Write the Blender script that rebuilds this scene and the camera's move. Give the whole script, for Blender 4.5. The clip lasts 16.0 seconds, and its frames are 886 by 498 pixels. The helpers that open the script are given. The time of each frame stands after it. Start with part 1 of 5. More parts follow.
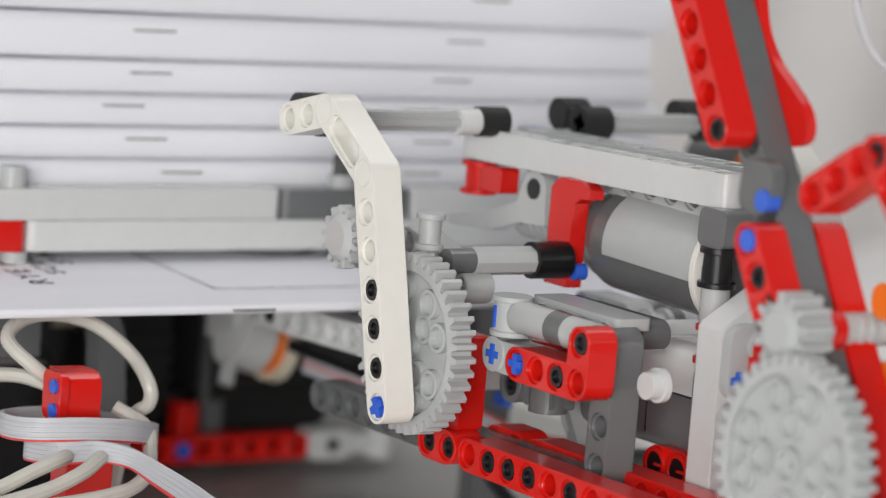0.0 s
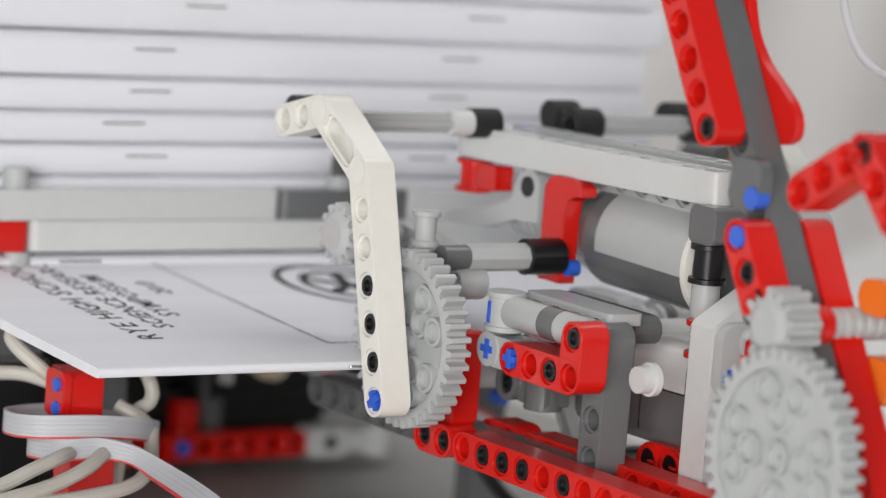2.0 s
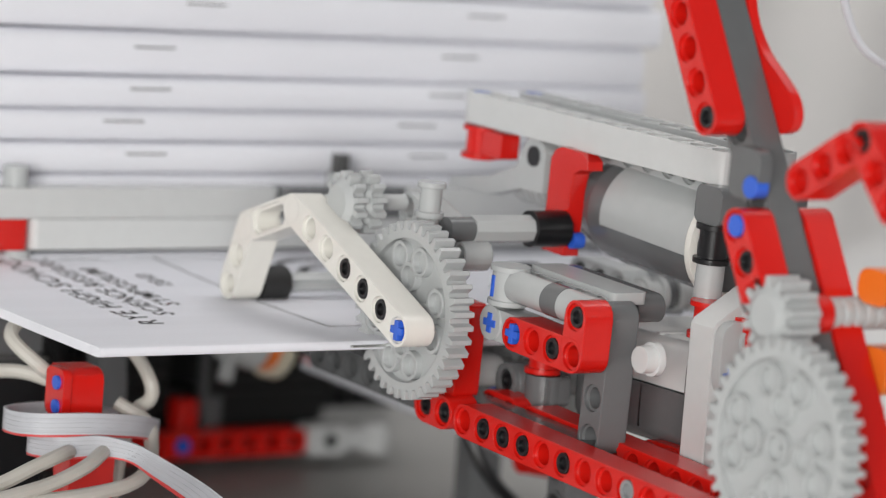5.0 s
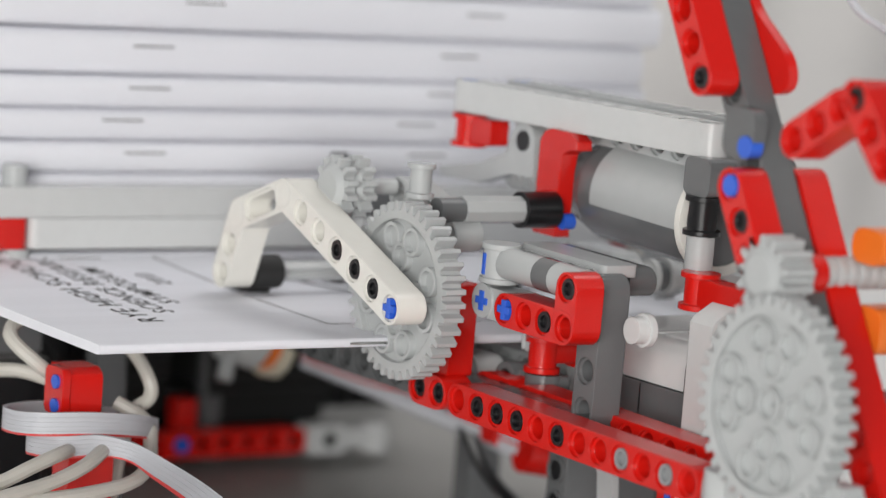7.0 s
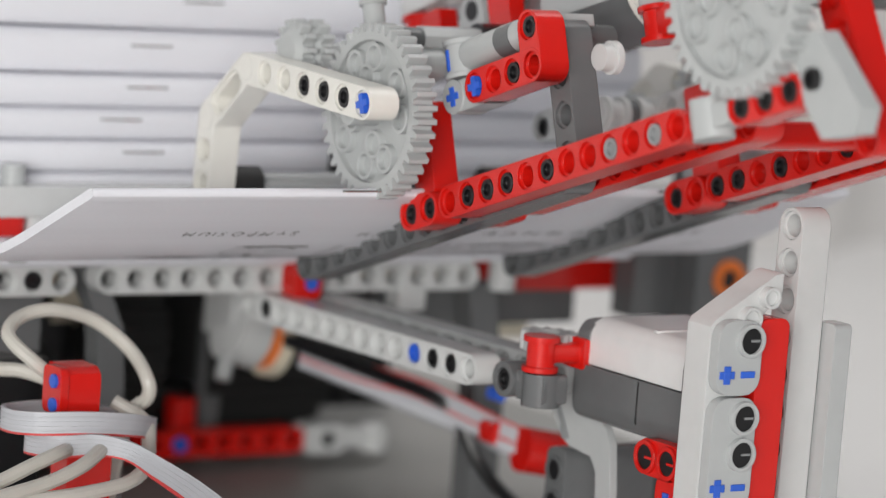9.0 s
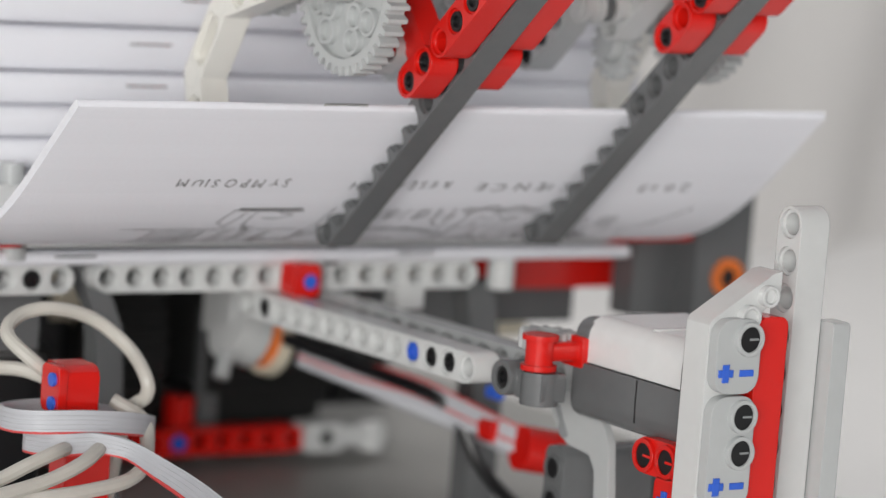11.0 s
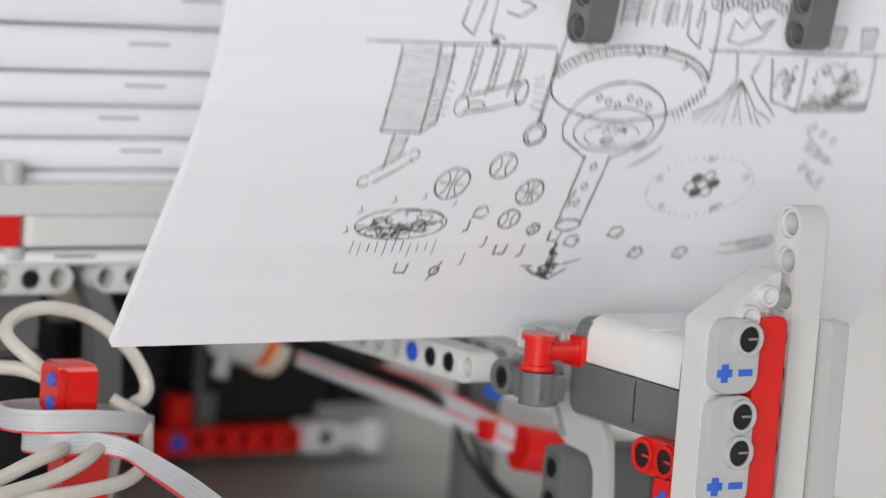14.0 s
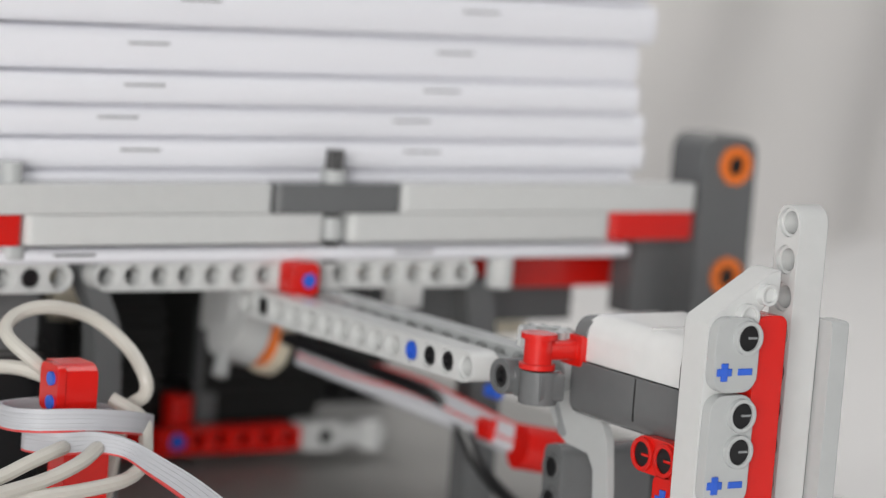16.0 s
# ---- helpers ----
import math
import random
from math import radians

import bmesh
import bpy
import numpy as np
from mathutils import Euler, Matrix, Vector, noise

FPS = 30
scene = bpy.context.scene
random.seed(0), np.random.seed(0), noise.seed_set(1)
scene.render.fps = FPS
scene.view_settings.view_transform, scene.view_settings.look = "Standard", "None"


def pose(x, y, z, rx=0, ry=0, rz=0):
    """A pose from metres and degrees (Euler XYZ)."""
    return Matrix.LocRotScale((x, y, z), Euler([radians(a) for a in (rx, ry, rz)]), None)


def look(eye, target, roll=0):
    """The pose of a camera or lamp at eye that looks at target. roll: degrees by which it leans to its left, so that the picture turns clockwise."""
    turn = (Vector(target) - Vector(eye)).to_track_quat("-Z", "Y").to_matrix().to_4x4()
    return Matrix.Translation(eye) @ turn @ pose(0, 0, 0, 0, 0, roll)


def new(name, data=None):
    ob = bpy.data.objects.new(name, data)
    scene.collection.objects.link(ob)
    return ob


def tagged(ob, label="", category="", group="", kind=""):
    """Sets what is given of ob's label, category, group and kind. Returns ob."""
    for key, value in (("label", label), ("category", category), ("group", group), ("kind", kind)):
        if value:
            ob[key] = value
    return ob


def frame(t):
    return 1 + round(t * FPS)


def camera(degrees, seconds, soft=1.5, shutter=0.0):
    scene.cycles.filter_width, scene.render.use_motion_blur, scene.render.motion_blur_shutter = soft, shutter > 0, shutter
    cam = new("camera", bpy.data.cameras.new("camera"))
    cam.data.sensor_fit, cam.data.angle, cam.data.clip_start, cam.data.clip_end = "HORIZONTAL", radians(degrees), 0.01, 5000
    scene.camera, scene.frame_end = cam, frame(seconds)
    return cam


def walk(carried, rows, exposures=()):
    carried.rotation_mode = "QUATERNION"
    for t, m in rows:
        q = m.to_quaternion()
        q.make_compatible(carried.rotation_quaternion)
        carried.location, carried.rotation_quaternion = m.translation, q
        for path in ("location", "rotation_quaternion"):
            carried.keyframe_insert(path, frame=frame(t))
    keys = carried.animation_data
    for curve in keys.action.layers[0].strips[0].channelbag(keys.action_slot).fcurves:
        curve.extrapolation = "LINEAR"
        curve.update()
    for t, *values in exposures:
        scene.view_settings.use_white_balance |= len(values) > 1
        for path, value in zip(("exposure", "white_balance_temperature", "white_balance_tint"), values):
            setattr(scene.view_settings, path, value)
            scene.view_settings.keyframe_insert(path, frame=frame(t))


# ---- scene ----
MM = 0.001
SETTLE = Vector((0.7, -0.5, -0.9))  # the standing things' small offset, mm

# camera: a long lens, 0.83 m from the gripper, hardly moving
EYE = Vector((-0.45281, -0.67104, 0.18408))
FWD = Vector((0.56013, 0.81815, -0.12970)).normalized()
FOCAL = 6100.0
cam = camera(14.654, 16.0, soft=1.2, shutter=0.5)
cam.data.dof.use_dof = True
cam.data.dof.focus_distance = 0.785
cam.data.dof.aperture_fstop = 11.0
RIGHT = Vector((math.cos(radians(34.397)), -math.sin(radians(34.397)), 0))
DOWN = FWD.cross(RIGHT)


def drift(dx, dy, forward=0.0):
    """A pose slightly turned from the main one, as the tripod settles."""
    eye = EYE + FWD * forward
    r = radians(4.448)
    u, v = dx * math.cos(r) + dy * math.sin(r), -dx * math.sin(r) + dy * math.cos(r)
    return look(eye, eye + FWD - RIGHT * (u / FOCAL) - DOWN * (v / FOCAL), 4.448)


walk(cam, [(0.0, drift(10, 5, 0.013)), (1.0, drift(10, 5, 0.012)), (1.25, drift(7, 6, 0.005)), (1.5, drift(5, 7)), (2.0, drift(4, 5)),
           (3.0, drift(4, 2)), (4.2, drift(4, 2)), (6.5, drift(3, 0)), (8.2, drift(0, 0)), (9.0, drift(-1, -1)),
           (11.5, drift(-4, -4)), (13.0, drift(-5, -4)), (16.0, drift(-6, -6))])

# light: even white surroundings, a wide soft lamp in front, an added one overhead
world = bpy.data.worlds.new("world")
scene.world = world
world.use_nodes = True
bg = world.node_tree.nodes["Background"]
bg.inputs[0].default_value = (0.93, 0.95, 1.0, 1)
bg.inputs[1].default_value = 0.14


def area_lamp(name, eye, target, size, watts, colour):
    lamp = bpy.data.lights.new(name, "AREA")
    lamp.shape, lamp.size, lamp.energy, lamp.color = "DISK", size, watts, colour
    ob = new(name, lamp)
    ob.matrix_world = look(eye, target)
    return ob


area_lamp("studio_light", (-1.55, -1.65, 0.24), (0.05, 0.05, 0.06), 1.3, 49.0, (1.0, 0.985, 0.96))
# unseen overhead lamp, added to brighten the cloth and rim the top edges
area_lamp("overhead_fill_light", (0.45, 0.1, 1.25), (0.3, 0.25, 0.0), 0.9, 5.2, (1.0, 0.99, 0.98))
scene.view_settings.exposure = 0.2


# materials
def material(name, colour, rough=0.3, metal=0.0, speck=0.06, scale=260.0, bump=0.02, coat=0.0, edge=0.0004, sub=0.0, blotch=9.0):
    m = bpy.data.materials.new(name)
    m.use_nodes = True
    nt = m.node_tree
    b = nt.nodes["Principled BSDF"]
    tc = nt.nodes.new("ShaderNodeTexCoord")
    fine = nt.nodes.new("ShaderNodeTexNoise")
    fine.inputs["Scale"].default_value, fine.inputs["Detail"].default_value = scale, 4
    broad = nt.nodes.new("ShaderNodeTexNoise")
    broad.inputs["Scale"].default_value = blotch
    for n in (fine, broad):
        nt.links.new(tc.outputs["Object"], n.inputs["Vector"])
    info = nt.nodes.new("ShaderNodeObjectInfo")
    total = nt.nodes.new("ShaderNodeMath")
    total.operation = "ADD"
    nt.links.new(fine.outputs["Fac"], total.inputs[0])
    nt.links.new(broad.outputs["Fac"], total.inputs[1])
    more = nt.nodes.new("ShaderNodeMath")
    more.operation = "ADD"
    nt.links.new(total.outputs[0], more.inputs[0])
    nt.links.new(info.outputs["Random"], more.inputs[1])
    ramp = nt.nodes.new("ShaderNodeMapRange")
    ramp.inputs["From Min"].default_value, ramp.inputs["From Max"].default_value = 0.5, 2.0
    ramp.inputs["To Min"].default_value, ramp.inputs["To Max"].default_value = 1 - speck, 1 + speck
    nt.links.new(more.outputs[0], ramp.inputs["Value"])
    mul = nt.nodes.new("ShaderNodeVectorMath")
    mul.operation = "SCALE"
    mul.inputs[0].default_value = colour
    nt.links.new(ramp.outputs[0], mul.inputs["Scale"])
    nt.links.new(mul.outputs[0], b.inputs["Base Color"])
    rr = nt.nodes.new("ShaderNodeMapRange")
    rr.inputs["To Min"].default_value, rr.inputs["To Max"].default_value = rough * 0.8, rough * 1.25
    nt.links.new(broad.outputs["Fac"], rr.inputs["Value"])
    nt.links.new(rr.outputs[0], b.inputs["Roughness"])
    b.inputs["Metallic"].default_value = metal
    b.inputs["Coat Weight"].default_value = coat
    if sub:
        b.inputs["Subsurface Weight"].default_value = sub
        b.inputs["Subsurface Scale"].default_value = 0.002
    bu = nt.nodes.new("ShaderNodeBump")
    bu.inputs["Strength"].default_value, bu.inputs["Distance"].default_value = bump * 5, 0.0002
    nt.links.new(fine.outputs["Fac"], bu.inputs["Height"])
    if edge:
        bv = nt.nodes.new("ShaderNodeBevel")
        bv.samples = 4
        bv.inputs["Radius"].default_value = edge
        nt.links.new(bv.outputs[0], bu.inputs["Normal"])
    nt.links.new(bu.outputs[0], b.inputs["Normal"])
    return m


GREY = material("light_grey_plastic", (0.46, 0.475, 0.475), 0.22)
PALE = material("pale_grey_plastic", (0.60, 0.61, 0.605), 0.22)
MID = material("mid_grey_plastic", (0.27, 0.28, 0.285), 0.25)
SHELL = material("glossy_motor_shell", (0.70, 0.705, 0.70), 0.12)
WHITE = material("white_plastic", (0.80, 0.785, 0.73), 0.24)
DARK = material("dark_grey_plastic", (0.128, 0.132, 0.135), 0.2, speck=0.1)
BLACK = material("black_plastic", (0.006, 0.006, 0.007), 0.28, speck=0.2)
RUBBER = material("black_rubber", (0.014, 0.014, 0.014), 0.65, speck=0.25, bump=0.15, edge=0)
RED = material("red_plastic", (0.64, 0.010, 0.006), 0.2, speck=0.05)
BLUE = material("blue_plastic", (0.03, 0.12, 0.62), 0.25)
ORANGE = material("orange_plastic", (0.85, 0.19, 0.02), 0.3)
CREAM = material("cream_plastic", (0.72, 0.66, 0.52), 0.3)
STEEL = material("steel_wire", (0.62, 0.62, 0.6), 0.25, metal=1.0, edge=0)
PAPER = material("white_paper", (0.79, 0.795, 0.84), 0.75, speck=0.025, scale=900, bump=0.08, edge=0)
INK = material("pencil_ink", (0.11, 0.11, 0.115), 0.7, edge=0, speck=0.4, scale=1500)
PRINT = material("black_print", (0.03, 0.03, 0.032), 0.6, edge=0)
CABLE = material("white_cable_sheath", (0.54, 0.52, 0.47), 0.4, edge=0)
RIBBON = material("grey_ribbon_cable", (0.50, 0.51, 0.54), 0.45, edge=0)
STRIPE = material("red_cable_stripe", (0.62, 0.06, 0.06), 0.45, edge=0)
TABLE = material("white_table_cloth", (0.84, 0.83, 0.82), 0.85, speck=0.06, scale=400, blotch=10, bump=0.2, edge=0)
BOARD = material("grey_baseboard", (0.30, 0.297, 0.285), 0.45, speck=0.2, scale=120, blotch=25, bump=0.1, edge=0)
CLOTH = material("grey_white_cloth", (0.80, 0.78, 0.76), 0.9, speck=0.12, scale=300, blotch=7, bump=0.3, edge=0)
FOAM = material("black_tread_rubber", (0.012, 0.012, 0.012), 0.8, speck=0.6, scale=350, bump=0.8, edge=0)


# mesh building, in millimetres
class Build:
    def __init__(self):
        self.v, self.f = [], []

    def add(self, verts, faces):
        n = len(self.v)
        self.v += [tuple(p) for p in verts]
        self.f += [tuple(i + n for i in fa) for fa in faces]
        return self

    def prism(self, outline, axis, lo, hi):
        """Extrude a closed 2D outline along an axis (0 x, 1 y, 2 z)."""
        n = len(outline)

        def put(p, h):
            return ((h, p[0], p[1]), (p[0], h, p[1]), (p[0], p[1], h))[axis]
        vs = [put(p, lo) for p in outline] + [put(p, hi) for p in outline]
        fs = [tuple(range(n))[::-1], tuple(range(n, 2 * n))]
        fs += [(i, (i + 1) % n, n + (i + 1) % n, n + i) for i in range(n)]
        return self.add(vs, fs)

    def box(self, x0, x1, y0, y1, z0, z1):
        return self.prism([(x0, y0), (x1, y0), (x1, y1), (x0, y1)], 2, z0, z1)

    def rbox(self, x0, x1, y0, y1, z0, z1, r=1.0, axis=2):
        s = ((y0, y1, z0, z1, x0, x1), (x0, x1, z0, z1, y0, y1), (x0, x1, y0, y1, z0, z1))[axis]
        return self.prism(round_rect(s[0], s[1], s[2], s[3], r), axis, s[4], s[5])

    def cyl(self, p, q, r, n=20, r2=None):
        p, q = Vector(p), Vector(q)
        r2 = r if r2 is None else r2
        d = (q - p).normalized()
        u = d.orthogonal().normalized()
        w = d.cross(u)
        ring = [u * math.cos(2 * math.pi * i / n) + w * math.sin(2 * math.pi * i / n) for i in range(n)]
        vs = [p + e * r for e in ring] + [q + e * r2 for e in ring]
        return self.add(vs, [tuple(range(n))[::-1], tuple(range(n, 2 * n))] + [(i, (i + 1) % n, n + (i + 1) % n, n + i) for i in range(n)])

    def ring(self, p, q, ro, ri, n=20):
        p, q = Vector(p), Vector(q)
        d = (q - p).normalized()
        u = d.orthogonal().normalized()
        w = d.cross(u)
        e = [u * math.cos(2 * math.pi * i / n) + w * math.sin(2 * math.pi * i / n) for i in range(n)]
        vs = [p + k * ro for k in e] + [q + k * ro for k in e] + [q + k * ri for k in e] + [p + k * ri for k in e]
        fs = []
        for a in range(4):
            b = (a + 1) % 4
            fs += [(a * n + i, a * n + (i + 1) % n, b * n + (i + 1) % n, b * n + i) for i in range(n)]
        return self.add(vs, fs)

    def sweep(self, pts, r, n=10):
        """A round wire along smooth points."""
        pts = smooth_path(pts)
        rings = []
        up = Vector((0.3, 0.2, 1)).normalized()
        for i, p in enumerate(pts):
            d = (pts[min(i + 1, len(pts) - 1)] - pts[max(i - 1, 0)]).normalized()
            u = (up - d * up.dot(d)).normalized()
            up = u
            w = d.cross(u)
            rings.append([p + (u * math.cos(2 * math.pi * k / n) + w * math.sin(2 * math.pi * k / n)) * r for k in range(n)])
        vs = [q for rg in rings for q in rg]
        fs = [tuple(range(n))[::-1], tuple(range(len(vs) - n, len(vs)))]
        for i in range(len(rings) - 1):
            fs += [(i * n + k, i * n + (k + 1) % n, (i + 1) * n + (k + 1) % n, (i + 1) * n + k) for k in range(n)]
        return self.add(vs, fs)

    def band(self, pts, widths, thick=0.9, lo=0.0, hi=1.0):
        """A flat ribbon along smooth points; widths: its breadth vector at each point."""
        p2, w2 = smooth_path(pts), smooth_path(widths)
        vs, fs = [], []
        for i, (p, w) in enumerate(zip(p2, w2)):
            d = (p2[min(i + 1, len(p2) - 1)] - p2[max(i - 1, 0)]).normalized()
            nrm = d.cross(w).normalized() * thick / 2
            a, b = p + w * (lo - 0.5), p + w * (hi - 0.5)
            vs += [a + nrm, b + nrm, b - nrm, a - nrm]
        for i in range(len(p2) - 1):
            fs += [(4 * i + k, 4 * i + (k + 1) % 4, 4 * i + 4 + (k + 1) % 4, 4 * i + 4 + k) for k in range(4)]
        fs += [(0, 1, 2, 3), tuple(len(vs) - 4 + k for k in (3, 2, 1, 0))]
        return self.add(vs, fs)

    def beam(self, p, d, w, n, pitch=8.0, thick=7.8, half=3.9, plain=False):
        """A perforated beam of n holes: p the first hole's centre on one face, d the way along, w the way through it."""
        p, d, w = Vector(p), Vector(d).normalized(), Vector(w).normalized()
        e = w.cross(d)
        k = 16
        hp = pitch / 2
        for i in range(n):
            c = p + d * (pitch * i)
            outer = []
            for j in range(k):
                a = 2 * math.pi * j / k
                ca, sa = math.cos(a), math.sin(a)
                if (i == 0 and ca < -1e-6) or (i == n - 1 and ca > 1e-6):
                    outer.append((ca * half, sa * half))
                else:
                    s = min(hp / abs(ca) if abs(ca) > 1e-6 else 9e9, half / abs(sa) if abs(sa) > 1e-6 else 9e9)
                    outer.append((hp * (1 if ca > 0 else -1), half * (1 if sa > 0 else -1)) if abs(abs(ca) - abs(sa)) < 1e-6 else (ca * s, sa * s))
            ci = [(math.cos(2 * math.pi * j / k), math.sin(2 * math.pi * j / k)) for j in range(k)]

            def at(q, r, h):
                return c + d * (q[0] * r) + e * (q[1] * r) + w * h
            rows = [[at(q, 1, 0) for q in outer], [at(q, 3.15, 0) for q in ci], [at(q, 3.15, 0.9) for q in ci], [at(q, 2.45, 0.9) for q in ci],
                    [at(q, 2.45, thick - 0.9) for q in ci], [at(q, 3.15, thick - 0.9) for q in ci], [at(q, 3.15, thick) for q in ci], [at(q, 1, thick) for q in outer]]
            vs = [q for rw in rows for q in rw]
            fs = []
            for a in range(7):
                fs += [(a * k + j, a * k + (j + 1) % k, (a + 1) * k + (j + 1) % k, (a + 1) * k + j) for j in range(k)]
            for j in range(k):
                q, q2 = outer[j], outer[(j + 1) % k]
                if not (abs(abs(q[0]) - hp) < 1e-4 and abs(abs(q2[0]) - hp) < 1e-4 and q[0] * q2[0] > 0):
                    fs.append((7 * k + j, 7 * k + (j + 1) % k, (j + 1) % k, j))
            self.add(vs, fs)
        return self

    def slot_beam(self, p, q, w, inset, thick=7.8, half=3.9):
        """A beam from p to q with one long slot through it."""
        p, q, w = Vector(p), Vector(q), Vector(w).normalized()
        d = (q - p).normalized()
        e = w.cross(d)
        k = 10

        def loop(a, b, r):
            return [c + (d * math.cos(o + math.pi * j / k) + e * math.sin(o + math.pi * j / k)) * r for c, o in ((b, -math.pi / 2), (a, math.pi / 2)) for j in range(k + 1)]
        a, b = p + d * inset, q - d * inset
        rows = [(loop(p, q, half), 0), (loop(a, b, 3.15), 0), (loop(a, b, 3.15), 0.9), (loop(a, b, 2.45), 0.9), (loop(a, b, 2.45), thick - 0.9), (loop(a, b, 3.15), thick - 0.9), (loop(a, b, 3.15), thick), (loop(p, q, half), thick)]
        vs = [v + w * h for lp, h in rows for v in lp]
        n = 2 * k + 2
        return self.add(vs, [(m * n + j, m * n + (j + 1) % n, ((m + 1) % 8) * n + (j + 1) % n, ((m + 1) % 8) * n + j) for m in range(8) for j in range(n)])

    def gear(self, c, axis, teeth, lo, hi, module=1.0):
        """A spur gear round an axis through c, from lo to hi along it."""
        c, w = Vector(c), Vector(axis).normalized()
        u = Vector((0, 1, 0)) if abs(w.y) < 0.9 else Vector((0, 0, 1))
        e = w.cross(u)
        ro, rr = teeth * module / 2 + 0.95, teeth * module / 2 - 1.15
        prof = []
        for i in range(teeth):
            for off, r in ((-0.33, rr), (-0.17, ro), (0.17, ro), (0.33, rr)):
                a = 2 * math.pi * (i + off) / teeth
                prof.append((math.cos(a) * r, math.sin(a) * r))
        n = len(prof)
        rim = rr - 2.0

        def at(q, h, s=1.0):
            return c + u * (q[0] * s) + e * (q[1] * s) + w * h
        inner = [(x * rim / math.hypot(x, y), y * rim / math.hypot(x, y)) for x, y in prof]
        dip = min(1.7, (hi - lo) * 0.34)
        rows = [[at(q, lo + dip, 0.02) for q in inner], [at(q, lo + dip) for q in inner], [at(q, lo) for q in inner], [at(q, lo) for q in prof],
                [at(q, hi) for q in prof], [at(q, hi) for q in inner], [at(q, hi - dip) for q in inner], [at(q, hi - dip, 0.02) for q in inner]]
        vs = [q for rw in rows for q in rw]
        fs = []
        for a in range(7):
            fs += [(a * n + j, a * n + (j + 1) % n, (a + 1) * n + (j + 1) % n, (a + 1) * n + j) for j in range(n)]
        self.add(vs, fs)
        return self


def bores(c, axis, teeth, lo, hi, module=1.0):
    """The raised rings round the holes of a large gear, one mesh each."""
    c, w = Vector(c), Vector(axis).normalized()
    u = Vector((0, 1, 0))
    e = w.cross(u)
    dip = min(1.7, (hi - lo) * 0.34)
    spots = [(0, 0), (8, 0), (-8, 0), (0, 8), (0, -8)] + [(a * p, b * r) for p, r in ((12.2, 4.2), (4.2, 12.2)) for a in (1, -1) for b in (1, -1)]
    for y, z in spots:
        p = c + (u * y + e * z) * module
        yield Build().ring(p + w * (lo - 0.1), p + w * (lo + dip + 0.3), 3.5 * module, 2.6 * module, 18)


def round_rect(x0, x1, y0, y1, r, n=5):
    out = []
    for cx, cy, a0 in ((x1 - r, y1 - r, 0), (x0 + r, y1 - r, 90), (x0 + r, y0 + r, 180), (x1 - r, y0 + r, 270)):
        out += [(cx + r * math.cos(radians(a0 + 90 * i / n)), cy + r * math.sin(radians(a0 + 90 * i / n))) for i in range(n + 1)]
    return out


def smooth_path(pts, steps=8):
    p = [Vector(q) for q in pts]
    p = [2 * p[0] - p[1]] + p + [2 * p[-1] - p[-2]]
    out = []
    for i in range(1, len(p) - 2):
        for k in range(steps):
            t = k / steps
            a, b, c, d = p[i - 1:i + 3]
            out.append(0.5 * (2 * b + (c - a) * t + (2 * a - 5 * b + 4 * c - d) * t * t + (3 * b - a - 3 * c + d) * t ** 3))
    return out + [p[-2]]


def part(name, build, mat, parent=None, label="", sharp=32, at=(0, 0, 0)):
    """Link a Build as one mesh object, under a thing or a part. at: its origin, in millimetres."""
    me = bpy.data.meshes.new(name)
    o = Vector(at)
    me.from_pydata([((x - o.x) * MM, (y - o.y) * MM, (z - o.z) * MM) for x, y, z in build.v], [], build.f)
    bm = bmesh.new()
    bm.from_mesh(me)
    bmesh.ops.remove_doubles(bm, verts=bm.verts, dist=1e-6)
    bmesh.ops.recalc_face_normals(bm, faces=bm.faces)
    for fa in bm.faces:
        fa.smooth = True
    for ed in bm.edges:
        if len(ed.link_faces) != 2 or ed.calc_face_angle(0) > radians(sharp):
            ed.smooth = False
    bm.to_mesh(me)
    bm.free()
    me.materials.append(mat)
    ob = new(name, me)
    ob.location = o * MM
    if parent is not None:
        ob.parent = parent
    return tagged(ob, label)


def thing(name, label, category, group="", at=(0, 0, 0)):
    ob = new(name)
    ob.empty_display_size = 0.01
    ob.location = (Vector(at) + (SETTLE if Vector(at).length else Vector())) * MM
    return tagged(ob, label, category, group)


def pin(build, c, w, r=2.4, depth=1.6, proud=-0.5):
    """A pin's end seen in a hole: c on the beam's face, w the way into it."""
    c, w = Vector(c), Vector(w).normalized()
    if proud > 0:
        build.cyl(c - w * proud, c + w * 3, r, 16)
        return
    build.ring(c - w * proud, c + w * (depth + 2), r, r * 0.62, 14)
    build.cyl(c + w * (depth - 0.2), c + w * (depth + 1), r * 0.62, 10)


def cross_axle(build, c, w, r=2.3, proud=0.3):
    """A cross axle's end in a hole."""
    c, w = Vector(c), Vector(w).normalized()
    e = Vector((0, 0, 1))
    u = w.cross(e)
    for a, b, out in ((u, e, 0.0), (e, u, 0.03)):
        q = [c - w * (proud + out) + a * (s * r) + b * (t * 0.8) for s, t in ((-1, -1), (1, -1), (1, 1), (-1, 1))]
        build.add(q + [k + w * 4 for k in q], [(0, 1, 2, 3), (7, 6, 5, 4), (0, 4, 5, 1), (1, 5, 6, 2), (2, 6, 7, 3), (3, 7, 4, 0)])


